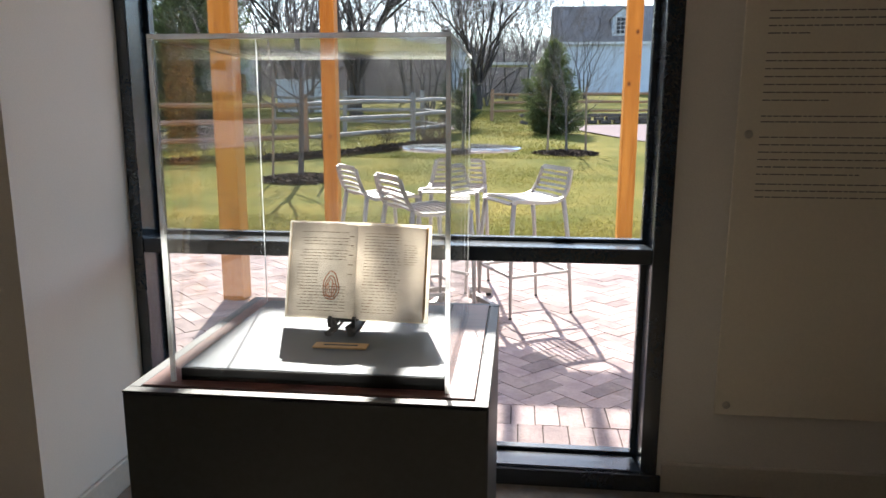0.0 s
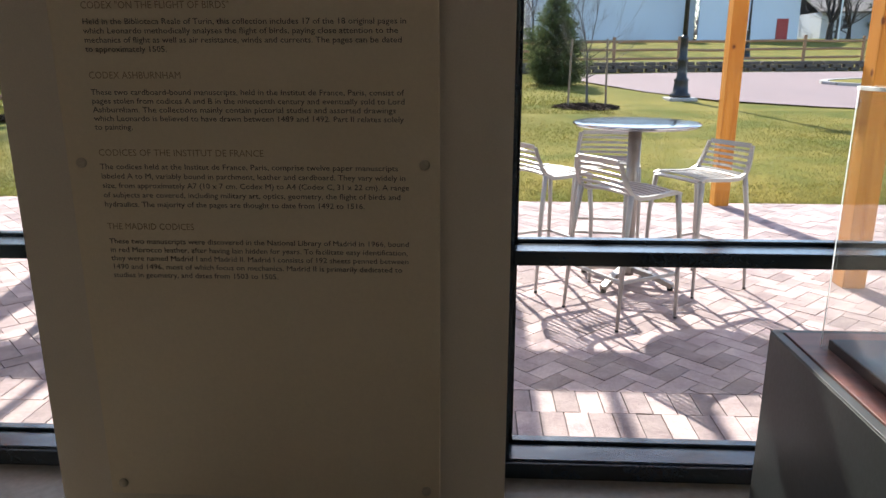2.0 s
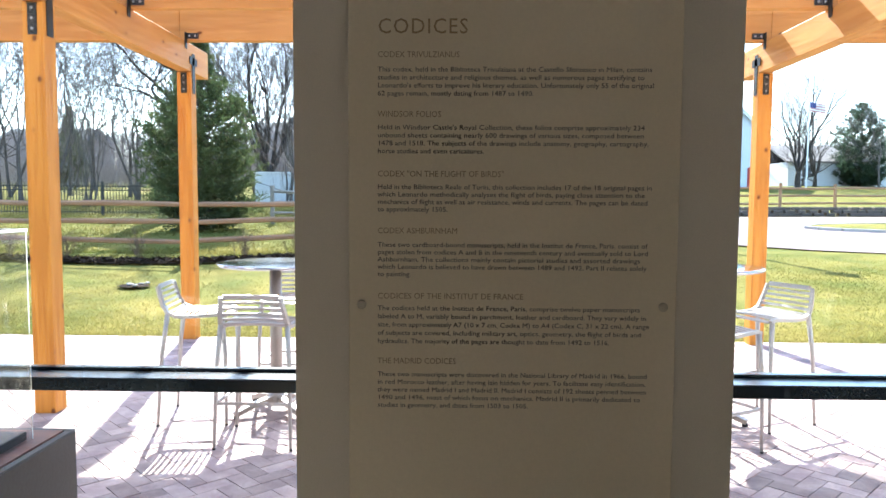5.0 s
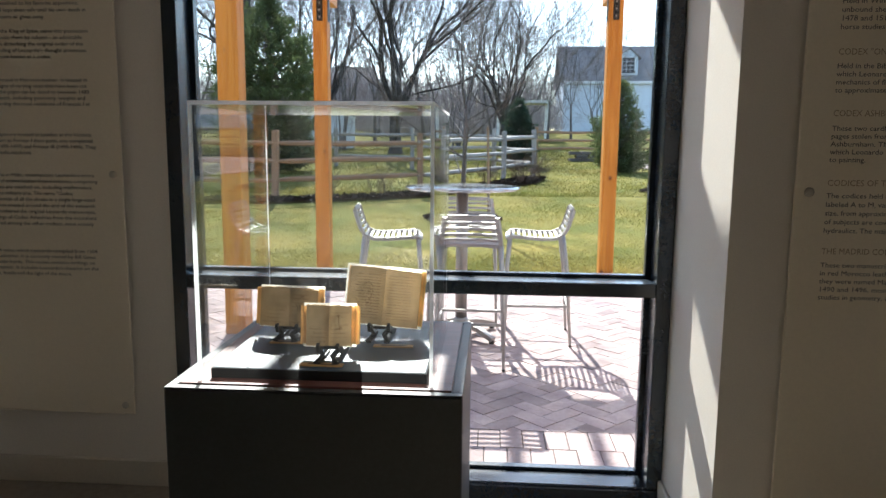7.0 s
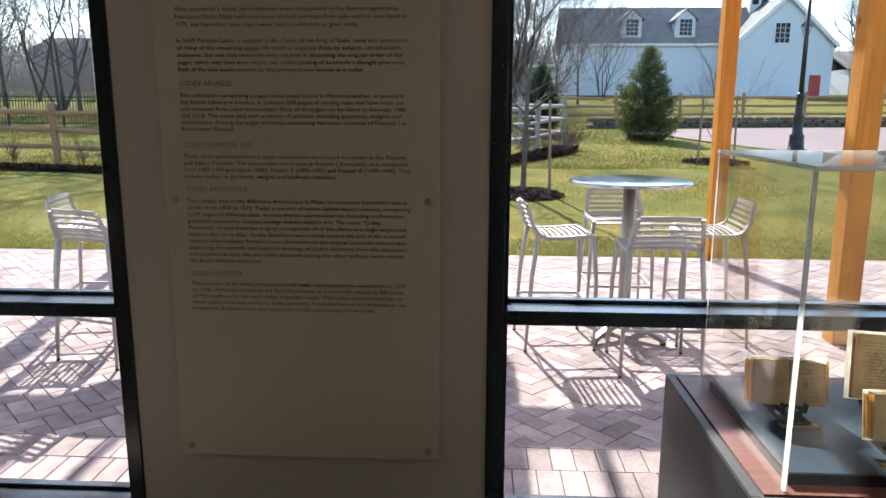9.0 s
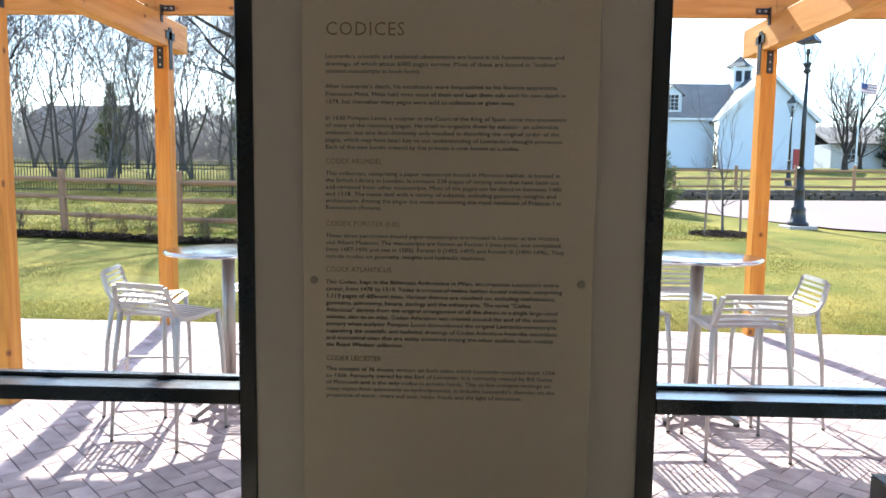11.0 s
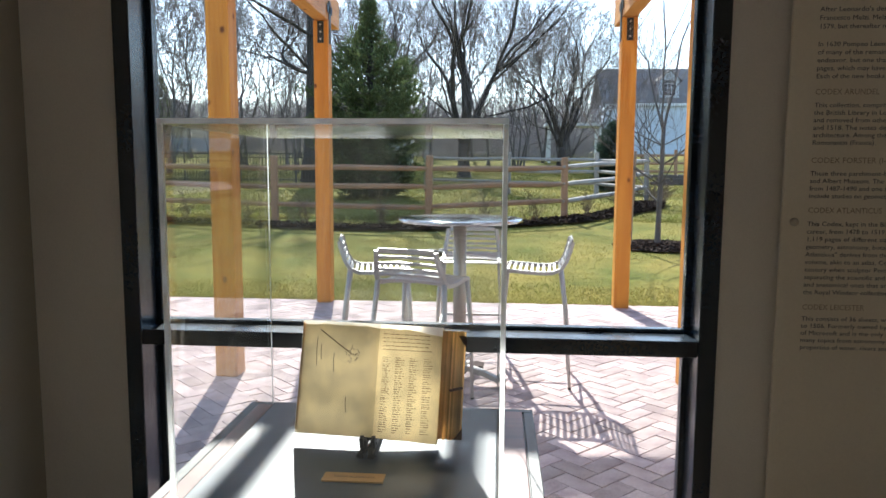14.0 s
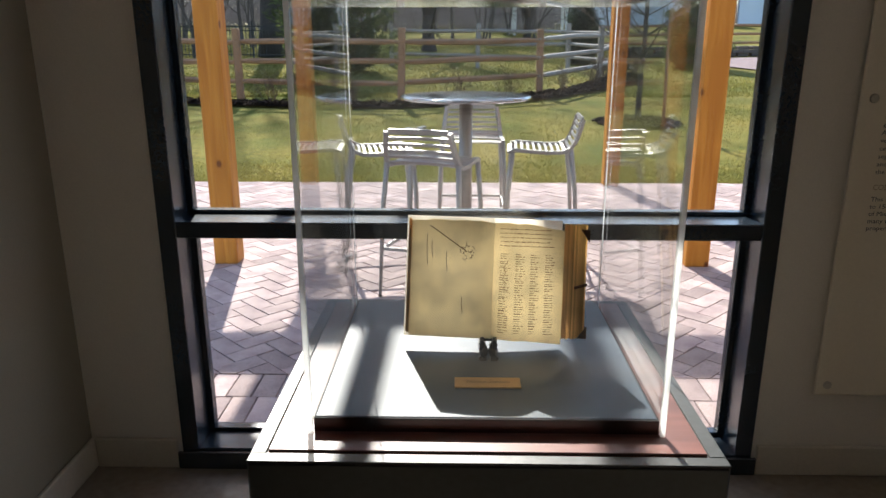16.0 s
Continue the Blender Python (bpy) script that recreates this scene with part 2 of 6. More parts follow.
M_BLADE = blade_mat("grass_blades", (0.255, 0.21, 0.062), (0.105, 0.122, 0.026))
M_MULCH = mat("dark_bark_mulch", (0.055, 0.038, 0.03), 0.98, var=0.4, scale=9, fine=60, bump=1.0, spec=0.03)
M_RAIL = mat("split_cedar_rail", (0.37, 0.215, 0.13), 0.9, var=0.2, scale=3, fine=40, bump=0.4, tint=(0.27, 0.165, 0.105), spec=0.15)
M_RAILGREY = mat("weathered_rail", (0.36, 0.32, 0.29), 0.85, var=0.2, scale=3, fine=40, bump=0.4)
M_IRON = mat("black_iron", (0.015, 0.015, 0.016), 0.5, var=0.1, scale=6, fine=60, bump=0)
# grey bark and twig tones are lightened for haze over the far woods
M_BARK = mat("grey_brown_bark", (0.13, 0.115, 0.11), 0.92, var=0.3, scale=3, fine=30, bump=0.7, stretch=(1, 1, 0.35))
M_BARKDARK = mat("dark_bark", (0.05, 0.04, 0.035), 0.92, var=0.3, scale=3, fine=24, bump=0.8, stretch=(1, 1, 0.35))
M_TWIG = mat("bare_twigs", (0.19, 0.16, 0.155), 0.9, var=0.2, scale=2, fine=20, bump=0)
# palest twigs: the haze of the distance is mixed into their colour
M_TWIGHAZE = mat("hazed_far_twigs", (0.36, 0.325, 0.33), 0.95, var=0.25, scale=0.3, fine=6, bump=0)
M_NEEDLE = blade_mat("conifer_needles", (0.125, 0.148, 0.058), (0.055, 0.08, 0.034), 0.5)
M_NEEDLE2 = blade_mat("blue_green_needles", (0.05, 0.08, 0.045), (0.032, 0.055, 0.035))
M_SHRUB = mat("shrub_twigs", (0.14, 0.085, 0.06), 0.9, var=0.25, scale=3, fine=30, bump=0)
# white boards with blue mixed into the base colour
M_SIDING = mat("bluish_white_clapboard", (0.62, 0.68, 0.76), 0.6, var=0.03, scale=0.6, fine=8, bump=0.02)
M_TRIM = mat("white_trim_paint", (0.74, 0.76, 0.78), 0.55, var=0.03, scale=1, fine=20, bump=0)
M_ROOF = mat("grey_brown_shingle", (0.27, 0.24, 0.225), 0.9, var=0.2, scale=1.5, fine=9, bump=0.4)
M_ROOFDARK = mat("slate_roof", (0.07, 0.078, 0.09), 0.8, var=0.2, scale=1.5, fine=9, bump=0.3)
M_FARGLASS = mat("dark_house_pane", (0.02, 0.03, 0.045), 0.45, var=0.1, scale=2, fine=20, bump=0, spec=0.15)
M_REDDOOR = mat("red_door_paint", (0.38, 0.035, 0.03), 0.5, var=0.08, scale=3, fine=30, bump=0.02)
M_PLAZA = mat("pale_pink_plaza_paving", (0.27, 0.20, 0.195), 0.9, var=0.14, scale=0.7, fine=14, bump=0.2, tint=(0.23, 0.175, 0.175), spec=0.1)
M_STONE = mat("stacked_grey_stone", (0.14, 0.11, 0.098), 0.9, var=0.25, scale=2.5, fine=16, bump=0.6, per_object=0.14)
M_KERB = mat("pale_kerb_stone", (0.42, 0.39, 0.36), 0.85, var=0.1, scale=3, fine=40, bump=0.2)
M_LAMPBLK = mat("black_cast_iron", (0.014, 0.016, 0.02), 0.4, var=0.15, scale=6, fine=60, bump=0.03)
M_LAMPGLASS = sheet_mat("lantern_glass", (0.85, 0.88, 0.88), 1.0)
M_STAKE = mat("pine_stake", (0.30, 0.22, 0.16), 0.85, var=0.15, scale=5, fine=60, bump=0.2)
M_FLAG = mat("faded_flag_cloth", (0.5, 0.22, 0.24), 0.8, var=0.1, scale=3, fine=30, bump=0)
M_FLAGBLUE = mat("flag_blue_cloth", (0.06, 0.08, 0.25), 0.8, var=0.1, scale=3, fine=30, bump=0)
# end wall, much darker and browner than M_WALL
M_WEST = mat("darker_end_wall", (0.33, 0.295, 0.23), 0.75, var=0.03, scale=1.2, fine=220, bump=0.06)
M_FARWALL = mat("far_grey_wall", (0.62, 0.64, 0.68), 0.8, var=0.06, scale=0.3, fine=4, bump=0)

# ---- mesh helpers ----
def mesh_of(bm, name, material=None, smooth=False):
    me = bpy.data.meshes.new(name)
    bm.normal_update()
    bm.to_mesh(me)
    bm.free()
    if material:
        me.materials.append(material)
    if smooth:
        for p in me.polygons:
            p.use_smooth = True
    return me


def part(name, bm, material, parent=None, label="", smooth=False):
    """One mesh object out of a bmesh, under a thing or a part."""
    ob = new(name, mesh_of(bm, name, material, smooth))
    if parent:
        ob.parent = parent
    if label:
        ob["label"] = label
    return ob


def thing(name, m, label, category, group="", kind=""):
    """An empty at the base of a thing, to hold its parts."""
    ob = new(name)
    ob.empty_display_size = 0.1
    ob.matrix_world = m
    return tagged(ob, label, category, group, kind)


def piece(name, mesh, parent, m):
    ob = new(name, mesh)
    ob.parent = parent
    ob.matrix_basis = m
    return ob


def box(x0, x1, y0, y1, z0, z1, bevel=0.0, bm=None, seg=1, m=None):
    bm = bm or bmesh.new()
    made = bmesh.ops.create_cube(bm, size=1)["verts"]
    for v in made:
        v.co = Vector((x0 + (v.co.x + 0.5) * (x1 - x0), y0 + (v.co.y + 0.5) * (y1 - y0), z0 + (v.co.z + 0.5) * (z1 - z0)))
    if bevel:
        edges = list({e for v in made for e in v.link_edges})
        out = bmesh.ops.bevel(bm, geom=edges, offset=bevel, segments=seg, affect="EDGES", profile=0.7)
        made = list({v for f in out["faces"] for v in f.verts} | {v for v in made if v.is_valid})
    if m is not None:
        bmesh.ops.transform(bm, matrix=m, verts=made)
    return bm


def tube(points, radii, sides=8, bm=None, cap=True):
    """A tube through points, with a radius at each."""
    bm = bm or bmesh.new()
    pts = [Vector(p) for p in points]
    if not hasattr(radii, "__len__"):
        radii = [radii] * len(pts)
    rings = []
    prev = None
    for i, p in enumerate(pts):
        d = (pts[min(i + 1, len(pts) - 1)] - pts[max(i - 1, 0)]).normalized()
        if prev is None:
            a = d.orthogonal().normalized()
        else:
            a = (prev - d * prev.dot(d)).normalized()
        prev = a
        b = d.cross(a)
        rings.append([bm.verts.new(p + (a * math.cos(2 * math.pi * k / sides) + b * math.sin(2 * math.pi * k / sides)) * radii[i]) for k in range(sides)])
    for r, s in zip(rings, rings[1:]):
        for k in range(sides):
            bm.faces.new((r[k], r[(k + 1) % sides], s[(k + 1) % sides], s[k]))
    if cap:
        bm.faces.new(rings[0][::-1]), bm.faces.new(rings[-1])
    return bm


def bar(points, w, h, bm=None, up=(0, 0, 1)):
    """A flat bar, w across and h along up, through points."""
    bm = bm or bmesh.new()
    pts = [Vector(p) for p in points]
    rings = []
    for i, p in enumerate(pts):
        d = (pts[min(i + 1, len(pts) - 1)] - pts[max(i - 1, 0)]).normalized()
        s = d.cross(Vector(up)).normalized()
        u = s.cross(d).normalized()
        rings.append([bm.verts.new(p + s * (w / 2) * a + u * (h / 2) * b) for a, b in ((-1, -1), (1, -1), (1, 1), (-1, 1))])
    for r, s in zip(rings, rings[1:]):
        for k in range(4):
            bm.faces.new((r[k], r[(k + 1) % 4], s[(k + 1) % 4], s[k]))
    bm.faces.new(rings[0][::-1]), bm.faces.new(rings[-1])
    return bm


def lathe(profile, sides=24, bm=None, at=(0, 0, 0)):
    """A turned shape out of (radius, height) pairs."""
    bm = bm or bmesh.new()
    o = Vector(at)
    rings = [[bm.verts.new(o + Vector((r * math.cos(2 * math.pi * k / sides), r * math.sin(2 * math.pi * k / sides), z))) for k in range(sides)] for r, z in profile]
    for r, s in zip(rings, rings[1:]):
        for k in range(sides):
            bm.faces.new((r[k], r[(k + 1) % sides], s[(k + 1) % sides], s[k]))
    bm.faces.new(rings[0][::-1]), bm.faces.new(rings[-1])
    return bm


def letters(text, size, x, z, width=None, space=1.0):
    """The mesh of a line of writing in the xz plane that faces -y, its baseline from (x, z); width: the length to fit."""
    cu = bpy.data.curves.new("letters", "FONT")
    cu.body, cu.size, cu.resolution_u = text, size, 2
    cu.space_character = space
    ob = bpy.data.objects.new("letters", cu)
    me = bpy.data.meshes.new_from_object(ob)
    bpy.data.objects.remove(ob)
    xs = [v.co.x for v in me.vertices]
    k = width / (max(xs) - min(xs)) if width else 1.0
    bm = bmesh.new()
    bm.from_mesh(me)
    bpy.data.meshes.remove(me)
    for v in bm.verts:
        v.co = Vector((x + v.co.x * k, 0, z + v.co.y))
    return bm, (max(xs) - min(xs)) * k


def ground_z(y):
    """The lawn rises gently away from the patio."""
    return -0.045 + 0.034 * max(0.0, y - 7.6) + 0.011 * max(0.0, y - 30) + 0.023 * max(0.0, y - 42) - 0.048 * max(0.0, y - 66) - 0.02 * max(0.0, y - 120)


# ---- the room ----
WY, OUT = 2.362, 2.60            # inner and outer face of the window wall
XL, XR, YB, H, HEAD = -7.82, 3.4, -4.2, 3.0, 2.78
P0, P1 = -2.612, -1.387          # the deep pier
PF = 1.787
WINDOWS = [(-1.403, 0.421), (-4.434, -2.612), (-7.52, -5.664)]

floor = part("floor", box(XL - 0.2, XR + 0.2, YB - 0.2, OUT, -0.12, 0), M_FLOOR)
tagged(floor, "grey-brown polished concrete floor of the gallery", "floor", kind="structure")
ceiling = part("ceiling", box(XL - 0.2, XR + 0.2, YB - 0.2, OUT, H, H + 0.15), M_CEIL)
tagged(ceiling, "plain off-white painted gallery ceiling", "ceiling", kind="structure")
def wall_part(name, *b, label="off-white painted gallery wall", paint=M_WALL):
    return tagged(part(name, box(*b), paint), label, "wall", kind="structure")
wall_part("wall_north", WINDOWS[0][1], XR, WY, OUT, 0, H)
wall_part("wall_north_middle", WINDOWS[2][1], WINDOWS[1][0], WY, OUT, 0, H)
wall_part("wall_north_end", XL, WINDOWS[2][0], WY, OUT, 0, H)
wall_part("wall_pier", P0, P1, PF, OUT, 0, H, label="deep off-white painted pier between two windows")
for a, b in WINDOWS:
    wall_part("wall_lintel", max(a, P1) if a > -2 else a, min(b, P0) if -3 < b < -2 else b, WY, OUT, HEAD, H, label="off-white painted wall above a window")
wall_part("wall_west", XL - 0.2, XL, YB, OUT, 0, H, label="dull brown-grey end wall, darker than the other walls", paint=M_WEST)
wall_part("wall_east", XR, XR + 0.2, YB, OUT, 0, H)
wall_part("wall_south", XL, XR, YB - 0.2, YB, 0, H)
def baseboard(x0, x1, y0, y1):
    bm = box(x0, x1, y0, y1, 0.0, 0.105, 0.004)
    tagged(part("baseboard", bm, M_BASE), "cream painted baseboard along the wall", "baseboard", kind="structure")
baseboard(WINDOWS[0][1] + 0.012, XR, WY - 0.016, WY)
baseboard(WINDOWS[2][1] + 0.012, WINDOWS[1][0] - 0.012, WY - 0.016, WY)
baseboard(XL + 0.016, WINDOWS[2][0] - 0.012, WY - 0.016, WY)
baseboard(P0, P1, PF - 0.016, PF)
baseboard(P0 - 0.016, P0, PF - 0.016, WY - 0.012)
baseboard(P1, P1 + 0.016, PF - 0.016, WY - 0.012)
baseboard(XL, XL + 0.016, YB, WY)

def window(index, x0, x1):
    w = thing("window_%d" % index, pose((x0 + x1) / 2, WY, 0), "tall black-framed window with a rail at sill height", "window", kind="structure")
    m = pose(-(x0 + x1) / 2, -WY, 0)
    F0, F1, G = WY - 0.009, WY + 0.145, WY + 0.118
    jw, rz0, rz1 = 0.055, 0.785, 0.835
    part("jamb", box(x0 + 0.001, x0 + jw, F0, F1, 0, HEAD, 0.003, m=m), M_FRAME, w)
    part("jamb", box(x1 - jw, x1 - 0.001, F0, F1, 0, HEAD, 0.003, m=m), M_FRAME, w)
    part("head", box(x0 + jw, x1 - jw, F0 + 0.002, F1, HEAD - 0.06, HEAD - 0.001, 0.003, m=m), M_FRAME, w)
    part("sill", box(x0 - 0.012, x1 + 0.012, F0 - 0.012, F0 - 0.001, 0, 0.062, 0.003, m=m), M_FRAME, w)
    part("bottom_rail", box(x0 + jw, x1 - jw, F0 + 0.002, F1, 0, 0.07, 0.004, m=m), M_FRAME, w)
    part("middle_rail", box(x0 + jw, x1 - jw, F0 + 0.002, G + 0.03, rz0, rz1, 0.003, m=m), M_FRAME, w)
    for z0, z1 in ((0.07, rz0), (rz1, HEAD - 0.06)):
        bead = bmesh.new()
        xa, xb, bw, y0, y1 = x0 + jw, x1 - jw, 0.018, G - 0.014, G + 0.022
        box(xa, xa + bw, y0, y1, z0, z1, 0.002, bead, m=m), box(xb - bw, xb, y0, y1, z0, z1, 0.002, bead, m=m)
        box(xa + bw, xb - bw, y0, y1, z0, z0 + bw * 0.7, 0.002, bead, m=m), box(xa + bw, xb - bw, y0, y1, z1 - bw * 0.7, z1, 0.002, bead, m=m)
        part("glazing_bead", bead, M_FRAME, w)
        g = part("pane", box(xa + bw * 0.5, xb - bw * 0.5, G, G + 0.006, z0 + 0.006, z1 - 0.006, m=m), M_GLASS, w, "clear glass pane")
        g.visible_shadow = False
for i, (a, b) in enumerate(WINDOWS):
    window(i + 1, a, b)

# ---- sign panels ----
HEADTITLE = "CODICES"
TEXT_A = [
    ("CODEX TRIVULZIANUS", 1.875, 0.22, 1.837, 1.773, ["This codex, held in the Biblioteca Trivulziana at the Castello Sforzesco in Milan, contains", "studies in architecture and religious themes, as well as numerous pages testifying to", "Leonardo's efforts to improve his literary education. Unfortunately only 55 of the original", "62 pages remain, mostly dating from 1487 to 1490."]),
    ("WINDSOR FOLIOS", 1.716, 0.172, 1.682, 1.618, ["Held in Windsor Castle's Royal Collection, these folios comprise approximately 234", "unbound sheets containing nearly 600 drawings of various sizes, composed between", "1478 and 1518. The subjects of the drawings include anatomy, geography, cartography,", "horse studies and even caricatures."]),
    ("CODEX \"ON THE FLIGHT OF BIRDS\"", 1.555, 0.342, 1.521, 1.460, ["Held in the Biblioteca Reale of Turin, this collection includes 17 of the 18 original pages in", "which Leonardo methodically analyses the flight of birds, paying close attention to the", "mechanics of flight as well as air resistance, winds and currents. The pages can be dated", "to approximately 1505."]),
    ("CODEX ASHBURNHAM", 1.400, 0.217, 1.363, 1.282, ["These two cardboard-bound manuscripts, held in the Institut de France, Paris, consist of", "pages stolen from codices A and B in the nineteenth century and eventually sold to Lord", "Ashburnham. The collections mainly contain pictorial studies and assorted drawings", "which Leonardo is believed to have drawn between 1489 and 1492. Part II relates solely", "to painting."]),
    ("CODICES OF THE INSTITUT DE FRANCE", 1.220, 0.40, 1.188, 1.096, ["The codices held at the Institut de France, Paris, comprise twelve paper manuscripts", "labeled A to M, variably bound in parchment, leather and cardboard. They vary widely in", "size, from approximately A7 (10 x 7 cm, Codex M) to A4 (Codex C, 31 x 22 cm). A range", "of subjects are covered, including military art, optics, geometry, the flight of birds and", "hydraulics. The majority of the pages are thought to date from 1492 to 1516."]),
    ("THE MADRID CODICES", 1.039, 0.216, 1.003, 0.916, ["These two manuscripts were discovered in the National Library of Madrid in 1966, bound", "in red Morocco leather, after having lain hidden for years. To facilitate easy identification,", "they were named Madrid I and Madrid II. Madrid I consists of 192 sheets penned between", "1490 and 1496, most of which focus on mechanics. Madrid II is primarily dedicated to", "studies in geometry, and dates from 1503 to 1505."]),
]
TEXT_B = [
    ("", 0, 0, 1.888, 1.844, ["Leonardo's scientific and technical observations are found in his handwritten notes and", "drawings, of which about 6000 pages survive. Most of these are bound in \"codices\"", "(ancient manuscripts in book form)."]),
    ("", 0, 0, 1.798, 1.751, ["After Leonardo's death, his notebooks were bequeathed to his favorite apprentice,", "Francesco Melzi. Melzi held onto most of them and kept them safe until his own death in", "1579, but thereafter many pages were sold to collectors or given away."]),
    ("", 0, 0, 1.702, 1.613, ["In 1630 Pompeo Leoni, a sculptor in the Court of the King of Spain, came into possession", "of many of the remaining pages. He tried to organize them by subject - an admirable", "endeavor, but one that ultimately only resulted in disturbing the original order of the", "pages, which may have been key to our understanding of Leonardo's thought processes.", "Each of the new books created by this process is now known as a codex."]),
    ("CODEX ARUNDEL", 1.568, 0.175, 1.532, 1.426, ["This collection, comprising a paper manuscript bound in Morocco leather, is housed in", "the British Library in London. It contains 238 pages of varying sizes that have been cut", "and removed from other manuscripts. Most of the pages can be dated to between 1480", "and 1518. The notes deal with a variety of subjects, including geometry, weights and", "architecture. Among the pages are notes concerning the royal residence of Fran\u00e7ois I at", "Romorantin (France)."]),
    ("CODEX FORSTER (I-III)", 1.374, 0.23, 1.338, 1.273, ["These three parchment-bound paper manuscripts are housed in London at the Victoria", "and Albert Museum. The manuscripts are known as Forster I (two parts, one completed", "from 1487-1490 and one in 1505), Forster II (1495-1497) and Forster III (1490-1496). They", "include studies on geometry, weights and hydraulic machines."]),
    ("CODEX ATLANTICUS", 1.230, 0.205, 1.192, 0.991, ["This Codex, kept in the Biblioteca Ambrosiana in Milan, encompasses Leonardo's entire", "career, from 1478 to 1519. Today it consists of twelve leather-bound volumes, comprising", "1,119 pages of different sizes. Various themes are touched on, including mathematics,", "geometry, astronomy, botany, zoology and the military arts. The name \"Codex", "Atlanticus\" derives from the original arrangement of all the sheets in a single large-sized", "volume, akin to an atlas. Codex Atlanticus was created around the end of the sixteenth", "century when sculptor Pompeo Leoni dismembered the original Leonardo manuscripts,", "separating the scientific and technical drawings of Codex Atlanticus from the naturalistic", "and anatomical ones that are today scattered among the other codices, most notably", "the Royal Windsor collection."]),
    ("CODEX LEICESTER", 0.945, 0.175, 0.912, 0.826, ["This consists of 36 sheets, written on both sides, which Leonardo compiled from 1504", "to 1506. Formerly owned by the Earl of Leicester, it is currently owned by Bill Gates", "of Microsoft and is the only codex in private hands. This codex contains writings on", "many topics from astronomy to hydrodynamics. It includes Leonardo's theories on the", "properties of water, rivers and seas, rocks, fossils and the light of the moon."]),
]

def sign_panel(xa, xb, y, paragraphs, text_x, title, label, title_z=1.957):
    """A sheet of acrylic on six round studs; y is its face."""
    p = thing("sign_panel", pose((xa + xb) / 2, y, 0.294), label, "sign", "gallery text panels")
    inv = pose(-(xa + xb) / 2, -y, -0.294)
    part("sheet", box(xa, xb, y, y + 0.008, 0.294, 2.115, 0.0025, m=inv), M_PANEL, p)
    for x in (xa + 0.036, xb - 0.036):
        for z in (0.329, 1.203, 2.079):
            bm = lathe([(0.006, -0.018), (0.006, 0.0), (0.0125, 0.0), (0.0125, 0.004), (0.010, 0.006)], 16)
            bmesh.ops.transform(bm, matrix=inv @ pose(x, y, z, 90), verts=bm.verts)
            part("stud", bm, M_STEEL, p, "round steel stud", True)
    if title:
        bm, _ = letters(title, 0.058, text_x, title_z, 0.240, 1.1)
        bmesh.ops.transform(bm, matrix=inv @ pose(0, y - 0.0012, 0), verts=bm.verts)
        part("title", bm, M_GOLDINK, p, "tan capital title")
    longest = max([letters(line, 0.0185, 0, 0)[1] for par in paragraphs for line in par[5] if not line.startswith("#")] + [0.01])
    fit_width = 0.748 / longest
    for head, hz, hw, z0, z1, lines in paragraphs:
        if head:
            bm, _ = letters(head, 0.023, text_x, hz, hw)
            bmesh.ops.transform(bm, matrix=inv @ pose(0, y - 0.0012, 0), verts=bm.verts)
            part("heading", bm, M_GOLDINK, p, "tan capital heading")
        whole = bmesh.new()
        for i, line in enumerate(lines):
            z = z0 + (z1 - z0) * i / max(1, len(lines) - 1)
            if line.startswith("#"):
                word, end = text_x, text_x + float(line[1:])
                while word < end - 0.01:
                    n = min(end - word, 0.010 + 0.032 * noise.random())
                    box(word, word + n, y - 0.0014, y - 0.001, z + 0.001, z + 0.0045, bm=whole, m=inv)
                    word += n + 0.0045
                continue
            bm, natural = letters(line, 0.0185, text_x, z)
            k = fit_width if natural < 0.88 * longest else 0.5 * (fit_width + 0.742 / natural)
            for v in bm.verts:
                v.co.x = text_x + (v.co.x - text_x) * k
            bmesh.ops.transform(bm, matrix=inv @ pose(0, y - 0.0012, 0), verts=bm.verts)
            me = mesh_of(bm, "line")
            whole.from_mesh(me)
            bpy.data.meshes.remove(me)
        part("paragraph", whole, M_INK if title else M_INKPALE, p, "block of small dark print")
    return p

sign_panel(-2.458, -1.559, 1.762, TEXT_A, -2.378, HEADTITLE, "beige acrylic text panel on steel studs on the pier", 1.938)
sign_panel(-5.505, -4.595, 2.337, TEXT_B, -5.432, HEADTITLE, "beige acrylic text panel on steel studs between windows")
def bars(n, last=0.5):
    return ["#%.3f" % (0.745 - 0.03 * ((i * 7) % 4) / 3 if i < n - 1 else last) for i in range(n)]
sign_panel(0.588, 1.498, 2.337, [("", 0, 0, 1.80, 1.735, bars(4, 0.4)), ("", 0, 0, 1.68, 1.60, bars(5, 0.3)), ("", 0, 0, 1.56, 1.496, bars(4, 0.12)), ("", 0, 0, 1.44, 1.302, bars(7, 0.2)),
    ("", 0, 0, 1.255, 1.238, bars(2, 0.55)), ("", 0, 0, 1.192, 1.08, bars(6, 0.3)), ("", 0, 0, 1.05, 1.01, bars(3, 0.5))], 0.656, "", "beige acrylic text panel on the wall beside a window")

